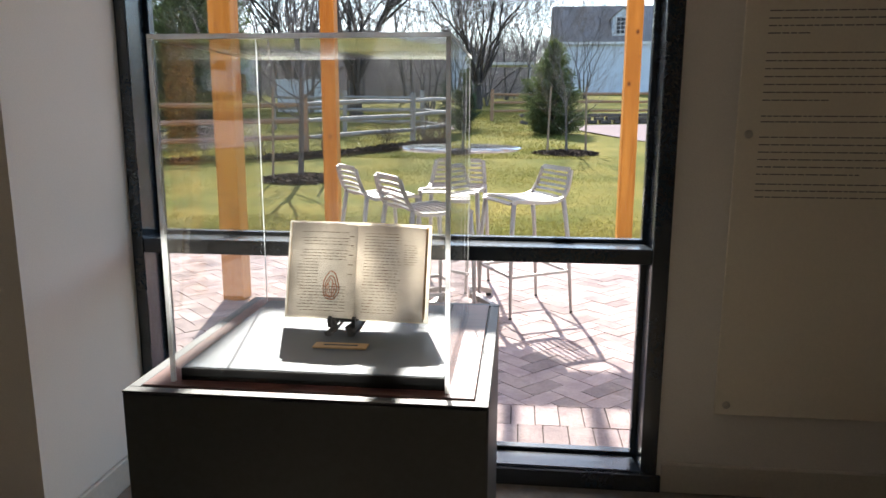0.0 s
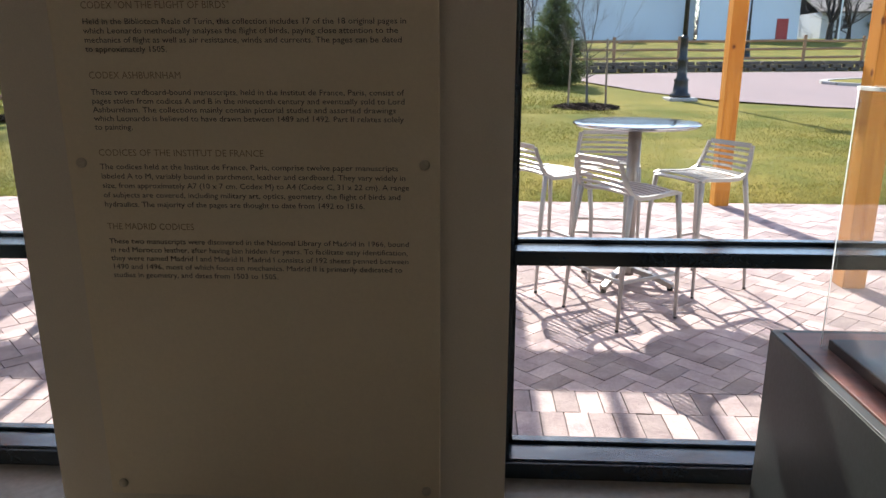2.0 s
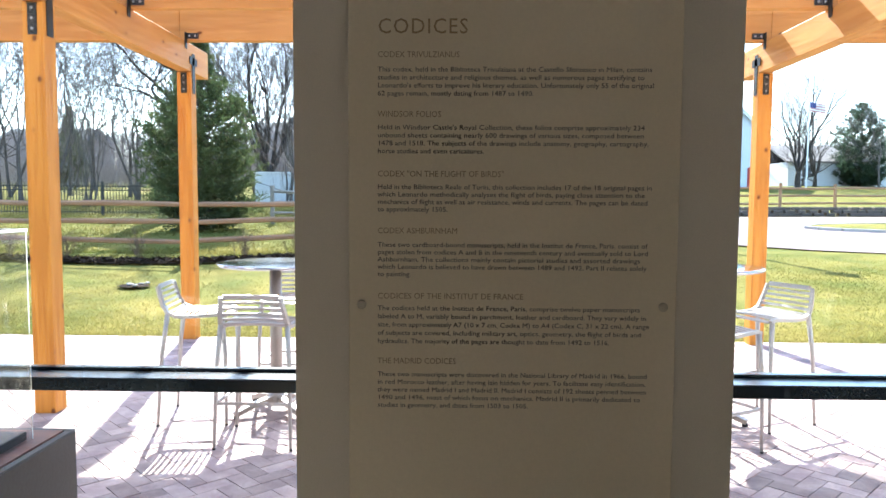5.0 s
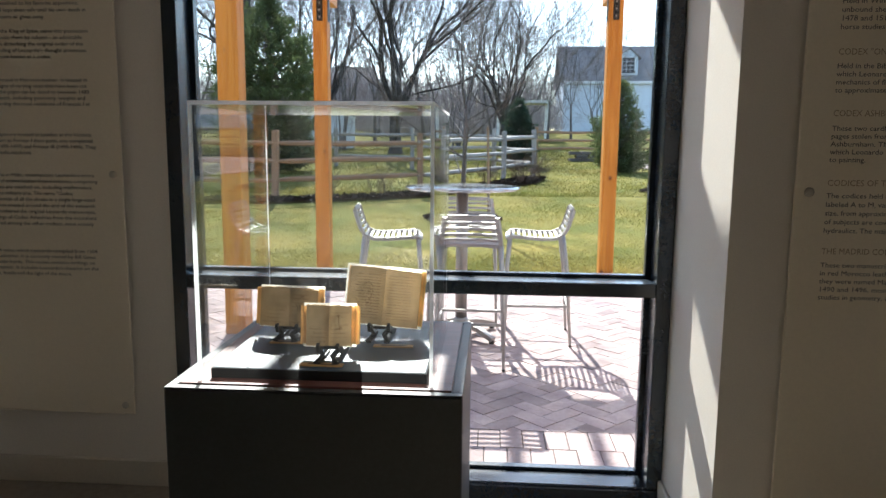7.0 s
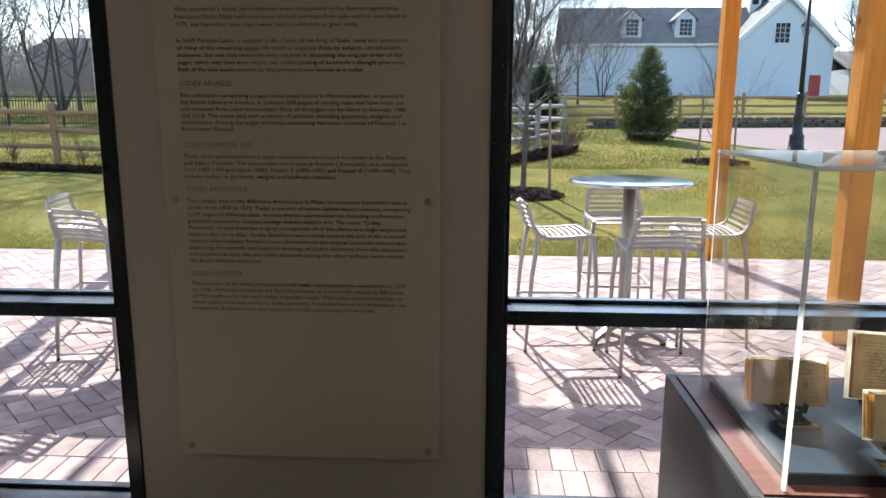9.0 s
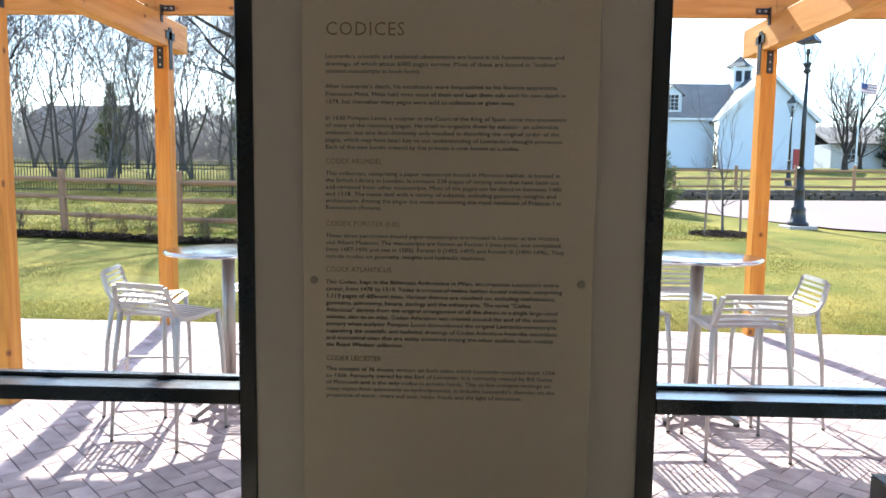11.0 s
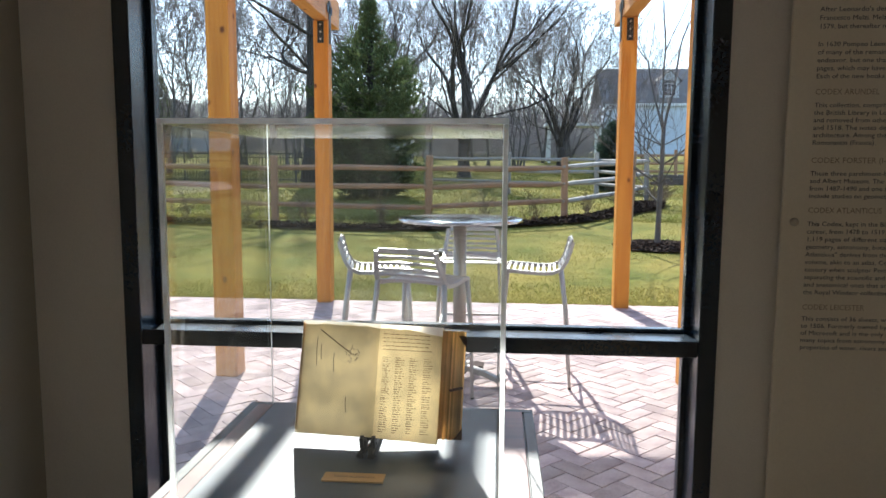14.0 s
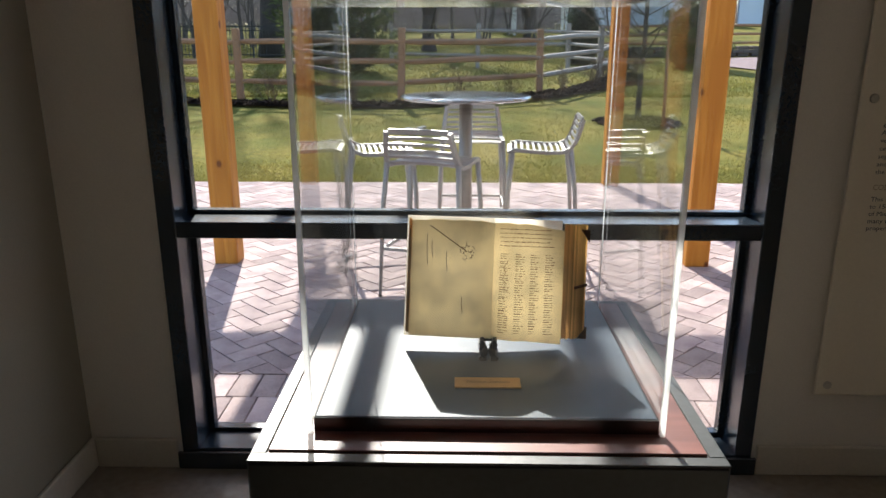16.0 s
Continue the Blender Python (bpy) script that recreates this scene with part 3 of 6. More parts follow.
# ---- display cases ----
def pedestal(cx, y0, w, d, top=0.795):
    t = thing("pedestal", pose(cx, y0 + d / 2, 0), "square black painted pedestal standing on the floor before a window", "pedestal", "display pedestals")
    h, e = w / 2, d / 2
    part("plinth", box(-h + 0.02, h - 0.02, -e + 0.02, e - 0.02, 0, 0.06), M_PED, t)
    part("body", box(-h, h, -e, e, 0.06, top - 0.004, 0.003), M_PED, t)
    rim = bmesh.new()
    r = 0.022
    for b in ((-h, h, -e, -e + r), (-h, h, e - r, e), (-h, -h + r, -e + r, e - r), (h - r, h, -e + r, e - r)):
        box(*b, top - 0.004, top, 0.0012, rim)
    part("rim", rim, M_PED, t)
    part("top_board", box(-h + r + 0.003, h - r - 0.003, -e + r + 0.003, e - r - 0.003, top - 0.004, top + 0.003, 0.001), M_MAHOG, t, "red-brown wooden board set into the top")
    return t

SLAB_H = 0.024
def slab(cx, y0, w, d, z):
    ob = part("display_slab", box(-w / 2, w / 2, -d / 2, d / 2, 0, SLAB_H, 0.0015), M_SLAB)
    a, e = w / 2, d / 2
    band = bmesh.new()
    for bx in ((-a - 0.002, a + 0.002, -e - 0.002, -e), (-a - 0.002, a + 0.002, e, e + 0.002), (-a - 0.002, -a, -e, e), (a, a + 0.002, -e, e)):
        box(*bx, 0, SLAB_H - 0.0015, bm=band)
    part("edge_band", band, M_EDGEBAND, ob, "matte black edge")
    ob.matrix_world = pose(cx, y0 + d / 2, z)
    return tagged(ob, "flat black painted slab lying on a pedestal", "display base", "display slabs")

def cover(cx, y0, w, d, z, h):
    """A five-sided acrylic box with white edge strips that imitate light piped through the sheets."""
    t = thing("acrylic_cover", pose(cx, y0 + d / 2, z), "clear acrylic box cover standing over a display slab", "display cover", "display covers")
    a, b, k = w / 2, d / 2, 0.008
    for name, bx in (("front_pane", (-a + k, a - k, -b, -b + k, 0, h - k)), ("back_pane", (-a + k, a - k, b - k, b, 0, h - k)), ("side_pane", (-a, -a + k, -b + k, b - k, 0, h - k)), ("side_pane", (a - k, a, -b + k, b - k, 0, h - k)), ("top_pane", (-a + k, a - k, -b + k, b - k, h - k, h))):
        pane = part(name, box(*bx), M_ACRYL, t)
        pane.visible_shadow = False
    # edge strips are wider where the piped light looks brighter, in front
    for sx in (-1, 1):
        for sy in (-1, 1):
            x, y = sx * (a - k / 2), sy * (b - k / 2)
            kk = 0.3 if sy > 0 else 0.95
            part("edge", box(x - k / 2 * kk, x + k / 2 * kk, y - k / 2 * kk, y + k / 2 * kk, 0, h - k, 0.0008), M_EDGE, t, "white edge strip imitating piped light")
    for y in (-b + k / 2, b - k / 2):
        kk = 0.3 if y > 0 else 0.9
        part("edge", box(-a, a, y - k / 2 * kk, y + k / 2 * kk, h - k, h, 0.0008), M_EDGE, t, "white edge strip imitating piped light")
    for x in (-a + k / 2, a - k / 2):
        part("edge", box(x - k / 2 * 0.7, x + k / 2 * 0.7, -b + k, b - k, h - k, h, 0.0008), M_EDGE, t, "white edge strip imitating piped light")
    return t

def page_line(u0, u1, v, thick, warp, bm):
    """A line of writing on a page, broken into words."""
    word = u0
    while word < u1 - 0.001:
        n = min(u1 - word, 0.004 + 0.010 * noise.random())
        page_word(word, word + n, v + 0.0006 * (noise.random() - 0.5), thick * (0.4 + 0.4 * noise.random()), warp, bm)
        word += n + 0.0022

def page_word(u0, u1, v, thick, warp, bm):
    """A short stroke of writing on a page, following its curve."""
    n = 2
    lo, hi = [], []
    for i in range(n + 1):
        u = u0 + (u1 - u0) * i / n
        x, y = warp(u)
        lo.append(bm.verts.new((x, y - 0.0008, v)))
        hi.append(bm.verts.new((x, y - 0.0008, v + thick)))
    for i in range(n):
        bm.faces.new((lo[i], lo[i + 1], hi[i + 1], hi[i]))

def open_book(m, w, h, thick_l, thick_r, page, seed, style, label, edges=(0.5, 1.25), right=1.0):
    """An open book: two page blocks that curve up from the spine, on a translucent cover, leaning back. Base at the
    spine's foot, facing -y.
    """
    rnd = random.Random(seed)
    tilt = 0.025 + 0.012 * (seed % 3)
    t = thing("open_book", m, label, "book", "displayed open books")
    def warp(side, thick):
        wide = w * (right if side > 0 else 1.0)
        def f(u):
            u = u * wide / w
            s = min(1.0, u / wide)
            return side * u, -thick * min(1.0, math.sin(min(1.0, s * 3.2) * math.pi / 2)) + 0.012 * s * s
        return f
    for side, thick in ((-1, thick_l), (1, thick_r)):
        f = warp(side, thick)
        front, rim = bmesh.new(), bmesh.new()
        n = 12
        rows, edge = [], []
        for i in range(n + 1):
            u = w * i / n
            x, y = f(u)
            back = max(y + 0.001, 0.0112 + 0.0085 * (u / w) ** 2)
            rag = rnd.uniform(-0.0012, 0.0012) - 0.022 * h * math.exp(-((u / w) * 4.0)) - tilt * h * (u / w) * (1 if side > 0 else 0.3)
            lo, hi = rag * 0.6, h + rag * 1.4
            rows.append([front.verts.new((x, y, lo)), front.verts.new((x, y, hi))])
            edge.append([rim.verts.new(p) for p in ((x, y + 0.0003, lo), (x, back, lo), (x, y + 0.0003, hi), (x, back, hi))])
        for a, b in zip(rows, rows[1:]):
            front.faces.new((a[0], b[0], b[1], a[1]) if side > 0 else (b[0], a[0], a[1], b[1]))
        for a, b in zip(edge, edge[1:]):
            rim.faces.new((a[0], a[1], b[1], b[0])), rim.faces.new((a[2], a[3], b[3], b[2]))
        for e in (edge[0], edge[-1]):
            rim.faces.new((e[0], e[1], e[3], e[2]))
        part("open_page", front, page, t, "yellowed written page", True)
        part("page_block", rim, M_PAGEEDGE, t, "stack of stained pages")
        # loose leaf edges beside the block
        bm = bmesh.new()
        x, y = f(w)
        layers = 9 if thick > 0.012 else 3
        spread = edges[1 if side > 0 else 0] * thick
        layers = max(layers, int(spread / 0.003))
        for i in range(layers):
            e0 = 0.0 if i == 0 else spread * i / layers - 0.0004
            e = spread * (i + 1) / layers
            yy = y + (0.012 - y) * (i + 0.5) / layers
            box(min(x + side * e0, x + side * e), max(x + side * e0, x + side * e), yy - 0.0009, yy + 0.0009, 0.002 + rnd.uniform(0, 0.002), h - 0.002 - rnd.uniform(0, 0.003), bm=bm)
        part("leaf_edges", bm, M_LEAFEDGE, t, "uneven stained leaf edges")
    cov = bmesh.new()
    for side in (-1, 1):
        wc = w * (right if side > 0 else 1.0) + (0.010 if right == 1.0 or side < 0 else 0.0)
        bar([(0, 0.013, h / 2 - 0.001), (side * wc * 0.5, 0.016, h / 2 - 0.001), (side * wc, 0.022, h / 2 - 0.001)], h + 0.008, 0.003, cov, up=(0, 1, 0))
    part("cover", cov, M_THINCOVER, t, "pale translucent cover that lets sun through to the pages")
    ink = bmesh.new()
    fl, fr = warp(-1, thick_l), warp(1, thick_r)
    if style == "lines":           # close lines of script on both pages
        for f, lo, hi in ((fl, 0.12, 0.88), (fr, 0.10, 0.66)):
            k = 27
            for i in range(k):
                v = h * (0.06 + 0.86 * i / k)
                if f is fl and 0.30 < (i / k) < 0.62:
                    page_line(w * 0.56, w * hi, v, h * 0.0095, f, ink)
                    continue
                if rnd.random() < 0.06:
                    continue
                page_line(w * (lo + rnd.uniform(0, 0.03)), w * (hi - rnd.uniform(0, 0.08)), v, h * 0.0095, f, ink)
        for i in range(9):
            page_line(w * 0.70, w * (0.9 - rnd.uniform(0, 0.05)), h * (0.58 + 0.025 * i), h * 0.008, fr, ink)
        for i in range(5):
            page_line(w * 0.05, w * 0.12, h * (0.45 + 0.1 * i), h * 0.012, fl, ink)
        red = bmesh.new()
        for k, (cu, cv, a, b) in enumerate(((0.35, 0.33, 0.115, 0.15), (0.35, 0.32, 0.085, 0.11), (0.36, 0.30, 0.045, 0.10), (0.31, 0.28, 0.03, 0.07), (0.40, 0.28, 0.03, 0.07))):
            pts = []
            for i in range(25):
                ang = 2 * math.pi * i / 24
                u = w * (cu + a * math.cos(ang) * (1 - 0.25 * math.sin(ang)) + 0.006 * math.sin(5 * ang))
                x, y = fl(u)
                pts.append((x, y - 0.0009, h * (cv + b * math.sin(ang))))
            tube(pts, 0.0010 if k < 2 else 0.0008, 4, red, False)
        tagged(part("drawing", red, M_REDINK, t, "red chalk oval drawing"), kind="stuff")
    elif style == "columns":       # a sketch on one page, columns of words on the other
        for c in range(4):
            for i in range(34):
                v = h * (0.05 + 0.68 * i / 34)
                u0 = w * (0.08 + 0.215 * c)
                page_line(u0 + w * rnd.uniform(0, 0.012), u0 + w * (0.15 - rnd.uniform(0, 0.07)), v + rnd.uniform(-0.0006, 0.0006), h * 0.0095, fr, ink)
        for i in range(5):
            page_line(w * 0.08, w * (0.9 - rnd.uniform(0, 0.12)), h * (0.78 + 0.035 * i), h * 0.0095, fr, ink)
        sk = bmesh.new()
        x0, y0 = fl(w * 0.78)
        x1, y1 = fl(w * 0.33)
        tube([(x0, y0 - 0.001, h * 0.93), (x1, y1 - 0.001, h * 0.72)], 0.0011, 4, sk, False)
        for i in range(26):
            u, v = w * rnd.uniform(0.26, 0.42), h * rnd.uniform(0.66, 0.77)
            x, y = fl(u)
            tube([(x, y - 0.001, v), (x + rnd.uniform(-0.006, 0.006), y - 0.001, v + rnd.uniform(-0.008, 0.008))], 0.0005, 3, sk, False)
        for u, a, b in ((0.80, 0.60, 0.86), (0.74, 0.66, 0.8), (0.56, 0.55, 0.72), (0.36, 0.20, 0.34)):
            x, y = fl(w * u)
            tube([(x + 0.002 * math.sin(6 * i), y - 0.001, h * (a + (b - a) * i / 8)) for i in range(9)], 0.0006, 3, sk, False)
        prof = [(0.20, 0.66), (0.14, 0.60), (0.17, 0.55), (0.12, 0.50), (0.18, 0.47), (0.15, 0.42), (0.24, 0.38)]
        tube([(fr(w * u)[0], fr(w * u)[1] - 0.001, h * v) for u, v in prof], 0.0006, 3, sk, False)
        tagged(part("drawing", sk, M_SEPIA, t, "sepia ink sketch"), kind="stuff")
        strap = bmesh.new()
        bar([(w + 0.012, -0.016, h * 0.47), (w + 0.02, -0.004, h * 0.48), (w - 0.004, -thick_r + 0.004, h * 0.45)], 0.005, 0.0015, strap, up=(0, 1, 0))
        part("strap", strap, M_LEATHER, t, "thin leather tie")
        for z0, up in ((0.004, 1), (h - 0.012, -1)):
            patch = bmesh.new()
            xe = w * 0.84 + 0.046
            tri = [(xe - 0.016, z0), (xe, z0), (xe, z0 + up * 0.022)]
            lo = [patch.verts.new((x, -0.004, z)) for x, z in tri]
            hi = [patch.verts.new((x, 0.001, z)) for x, z in tri]
            patch.faces.new(lo), patch.faces.new(hi[::-1])
            for k in range(3):
                patch.faces.new((lo[k], hi[k], hi[(k + 1) % 3], lo[(k + 1) % 3]))
            bmesh.ops.recalc_face_normals(patch, faces=patch.faces)
            part("corner_patch", patch, M_LEATHER, t, "dark worn leather corner")
    else:                          # sparse script with a small sketch
        for f in (fl, fr):
            k = 16 if style == "script" else 8
            for i in range(k):
                if style == "sparse" and (f is fl) and i > 3:
                    continue
                v = h * (0.10 + 0.8 * i / k)
                page_line(w * 0.12, w * (0.85 - rnd.uniform(0, 0.15)), v, h * 0.011, f, ink)
        sk = bmesh.new()
        f = fr if style == "sparse" else fl
        for i in range(18):
            u, v = w * rnd.uniform(0.3, 0.6), h * rnd.uniform(0.35, 0.75)
            x, y = f(u)
            tube([(x, y - 0.001, v), (x + rnd.uniform(-0.008, 0.008), y - 0.001, v + rnd.uniform(-0.012, 0.012))], 0.0006, 3, sk, False)
        tagged(part("drawing", sk, M_SEPIA, t, "sepia ink sketch"), kind="stuff")
    tagged(part("script", ink, M_SEPIA, t, "rows of brown handwriting"), kind="stuff")
    return t

def book_stand(m, w, lift, lean):
    """A small black plastic easel: two arms with hooks in front, a back prop."""
    t = thing("book_stand", m, "small black plastic book easel on a display slab", "book stand", "book easels")
    for s in (-1, 1):
        x = s * w / 2
        b = bmesh.new()
        bar([(x, 0.075, 0.003), (x, 0.02, 0.010), (x, -0.004, lift - 0.006), (x, -0.034, lift - 0.004), (x, -0.037, lift + 0.012)], 0.012, 0.007, b, up=(1, 0, 0))
        part("arm", b, M_BLACKPL, t)
        b = bmesh.new()
        bar([(x, -0.004, lift - 0.004), (x, 0.02 + math.sin(lean) * 0.06, lift + 0.07)], 0.012, 0.006, b, up=(1, 0, 0))
        part("back_rest", b, M_BLACKPL, t)
        b = bmesh.new()
        bar([(x * 1.1, -0.056, 0.004), (x * 0.5, -0.036, lift * 0.5), (x, -0.024, lift - 0.002)], 0.011, 0.009, b, up=(0, 1, 0))
        part("front_leg", b, M_BLACKPL, t)
        b = bmesh.new()
        bar([(x * 0.9, -0.056, 0.004), (x * 0.9, 0.05, 0.004)], 0.012, 0.007, b)
        part("foot", b, M_BLACKPL, t)
    cross = bmesh.new()
    bar([(-w / 2, 0.004, lift * 0.8), (w / 2, 0.004, lift * 0.8)], 0.008, 0.008, cross)
    part("crossbar", cross, M_BLACKPL, t)
    return t

def plaque(x, y, z, w, d, text, rz=0):
    t = thing("plaque", pose(x, y, z, 0, 0, rz), "small brass name plate lying on a display slab", "name plate", "brass name plates")
    part("plate", box(-w / 2, w / 2, -d / 2, d / 2, 0.0, 0.003, 0.0006), M_BRASS, t)
    if text:
        bm, _ = letters(text, 0.011, -w * 0.34, 0, w * 0.68)
        bmesh.ops.transform(bm, matrix=pose(0, -0.004, 0.0034, -90), verts=bm.verts)
        part("engraving", bm, M_INK, t, "engraved capitals")
    else:
        bm = box(-w * 0.32, w * 0.32, -0.003, 0.004, 0.003, 0.0034)
        part("engraving", bm, M_INK, t, "engraved line")

SZ = 0.798
# the case of the single pale book
pedestal(-0.424, 1.150, 0.632, 0.64)
slab(-0.420, 1.205, 0.468, 0.46, SZ)
cover(-0.424, 1.192, 0.495, 0.49, SZ, 0.592)
TOP = SZ + SLAB_H
book_stand(pose(-0.42, 1.462, TOP), 0.05, 0.022, 0.2)
open_book(pose(-0.402, 1.452, TOP + 0.026, -16, 1, 0), 0.143, 0.198, 0.006, 0.008, M_PAGE2, 3, "lines", "open pale manuscript with close script and red drawing", (0.4, 0.5))
plaque(-0.402, 1.345, TOP, 0.105, 0.030, "")
# the case of three small books
pedestal(-3.632, 1.253, 0.646, 0.65)
slab(-3.632, 1.318, 0.478, 0.47, SZ)
cover(-3.634, 1.290, 0.518, 0.515, SZ, 0.606)
book_stand(pose(-3.768, 1.585, TOP), 0.05, 0.03, 0.2)
open_book(pose(-3.770, 1.575, TOP + 0.032, -10, 0, -4), 0.076, 0.100, 0.016, 0.016, M_PAGE3, 5, "sparse", "small thick open manuscript with blank yellowed pages", (1.0, 0.8))
book_stand(pose(-3.535, 1.600, TOP), 0.05, 0.034, 0.2)
open_book(pose(-3.533, 1.590, TOP + 0.038, -12, 5, 4), 0.092, 0.147, 0.008, 0.010, M_PAGE3, 7, "script", "open yellowed manuscript with brown handwriting and clasp")
book_stand(pose(-3.622, 1.408, TOP), 0.045, 0.032, 0.2)
open_book(pose(-3.626, 1.398, TOP + 0.034, -10, 0, 3), 0.052, 0.094, 0.014, 0.012, M_PAGE3, 9, "sparse", "tiny thick open manuscript with a small sketch", (1.1, 1.6))
plaque(-3.762, 1.528, TOP, 0.085, 0.020, "")
plaque(-3.492, 1.520, TOP, 0.098, 0.020, "")
plaque(-3.632, 1.352, TOP, 0.098, 0.022, "")
# the case of the thick yellow book
pedestal(-6.577, 1.158, 0.668, 0.652)
slab(-6.577, 1.236, 0.503, 0.487, SZ)
cover(-6.577, 1.226, 0.524, 0.510, SZ, 0.626)
book_stand(pose(-6.565, 1.485, TOP), 0.022, 0.022, 0.2)
open_book(pose(-6.560, 1.475, TOP + 0.026, -15, 2, 0), 0.146, 0.209, 0.014, 0.022, M_PAGE, 11, "columns", "thick open yellow manuscript with columns of words and sketch", (0.5, 2.0), 0.84)
plaque(-6.570, 1.345, TOP, 0.106, 0.034, "TRIVULZIANO")

# ---- patio furniture ----
def bar_table(x, y, turn):
    t = thing("bar_table", pose(x, y, -0.036, 0, 0, turn), "round silver aluminium bar table standing on the brick patio", "table", "patio bar tables")
    part("tabletop", lathe([(0.30, 1.045), (0.385, 1.05), (0.402, 1.056), (0.405, 1.066), (0.400, 1.074), (0.385, 1.076), (0.05, 1.072)], 56), M_TABLETOP, t, "spun aluminium top with a rolled rim", True)
    part("collar", lathe([(0.10, 1.03), (0.10, 1.046), (0.04, 1.046), (0.04, 1.03)], 20), M_TABLEPOLE, t)
    part("pole", lathe([(0.042, 0.06), (0.042, 1.035)], 24), M_TABLEPOLE, t, "", True)
    part("hub", lathe([(0.05, 0.05), (0.056, 0.075), (0.056, 0.115), (0.043, 0.135)], 24), M_TABLEPOLE, t, "", True)
    for k in range(4):
        a = math.pi / 2 * k + math.pi / 4
        c, s = math.cos(a), math.sin(a)
        bm = bmesh.new()
        for (r0, z0, w0), (r1, z1, w1) in (((0.04, 0.095, 0.055), (0.18, 0.075, 0.048)), ((0.18, 0.075, 0.048), (0.33, 0.030, 0.036))):
            bar([(c * r0, s * r0, z0), (c * r1, s * r1, z1)], (w0 + w1) / 2, 0.032, bm)
        foot = part("foot_arm", bm, M_TABLEPOLE, t)
        part("glide", lathe([(0.02, 0.0), (0.02, 0.018), (0.012, 0.026)], 12, at=(c * 0.318, s * 0.318, 0)), M_BLACKPL, foot)

def make_stool():
    """A slatted aluminium bar stool: front towards +y, low back at -y."""
    t = thing("bar_stool", pose(0, 0, 0), "silver slatted aluminium bar stool with a low back on the patio", "stool", "patio bar stools")
    w = 0.205
    # side profile of seat and back: (y, z)
    prof = [(0.205, 0.735), (0.17, 0.748), (0.08, 0.742), (-0.02, 0.735), (-0.11, 0.737), (-0.165, 0.76), (-0.195, 0.81), (-0.218, 0.88), (-0.232, 0.935)]
    def along(s):
        total = [0.0]
        for a, b in zip(prof, prof[1:]):
            total.append(total[-1] + math.dist(a, b))
        d = s * total[-1]
        for i in range(len(prof) - 1):
            if d <= total[i + 1] + 1e-9:
                k = (d - total[i]) / (total[i + 1] - total[i])
                return tuple(prof[i][j] + (prof[i + 1][j] - prof[i][j]) * k for j in (0, 1)), tuple((prof[i + 1][j] - prof[i][j]) / (total[i + 1] - total[i]) for j in (0, 1))
    for sx in (-1, 1):
        bm = bmesh.new()
        bar([(sx * (w - (0.025 if z > 0.78 else 0.0) * (z - 0.78) / 0.15), y, z) for y, z in prof], 0.026, 0.022, bm)
        part("side_frame", bm, M_ALU, t)
    n = 15
    for i in range(n + 1):
        (y, z), (dy, dz) = along(i / n)
        narrow = 0.025 * max(0.0, (z - 0.78) / 0.15)
        bm = bmesh.new()
        thick = 0.030 if i in (0, n) else 0.0165
        nrm = Vector((0, -dz, dy))
        dip = 0.010 if 0 < i < n else 0.004
        pts = [Vector((sx * (w - narrow - 0.012), y, z)) - nrm * (dip * (1 - (sx / 1.0) ** 2)) for sx in (-1, -0.5, 0, 0.5, 1)]
        bar(pts, thick, 0.009, bm, up=nrm)
        part("back_slat" if z > 0.77 else "seat_slat", bm, M_ALU, t)
    feet = {}
    for sx in (-1, 1):
        for front in (True, False):
            top = Vector((sx * w, 0.19 if front else -0.165, 0.735 if front else 0.76))
            foot = Vector((sx * (w + 0.03), 0.215 if front else -0.235, 0.0))
            bm = bmesh.new()
            mid = top.lerp(foot, 0.35) + Vector((sx * 0.006, 0.012 if front else -0.012, 0))
            tube([top, mid, foot], [0.0165, 0.0145, 0.0095], 8, bm)
            leg = part("leg", bm, M_ALU, t, "", True)
            part("glide", lathe([(0.011, 0.0), (0.011, 0.008), (0.009, 0.012)], 10, at=foot), M_BLACKPL, leg)
            k = (0.735 - 0.27) / 0.735
            feet[(sx, front)] = top.lerp(foot, k)
    for a, b in (((-1, True), (1, True)), ((-1, False), (1, False)), ((-1, True), (-1, False)), ((1, True), (1, False))):
        bm = bmesh.new()
        bar([feet[a], feet[b]], 0.011, 0.018, bm)
        part("footrest", bm, M_ALU, t)
    return t

TABLES = [(-0.452, 4.82), (-3.462, 4.87), (-6.572, 4.79)]
for i, (x, y) in enumerate(TABLES):
    bar_table(x, y, (8, 0, 20)[i])
# x, y, heading of the sitter: 0 looks along +y, 90 along -x
STOOLS = [
    (-1.01, 4.86, -58), (-0.61, 4.19, -58), (-0.54, 5.30, 174), (-0.02, 4.78, 118),
    (-3.95, 4.72, -84), (-3.40, 4.27, 0), (-3.44, 5.36, 180), (-2.93, 4.86, 88),
    (-7.12, 4.80, -80), (-6.76, 4.27, -18), (-6.52, 5.38, 180), (-6.08, 4.90, 86),
]
first = make_stool()
for i, (x, y, a) in enumerate(STOOLS):
    m = pose(x, y, -0.036, 0, 0, a)
    if i == 0:
        first.matrix_world = m
    else:
        copy_thing(first, m)

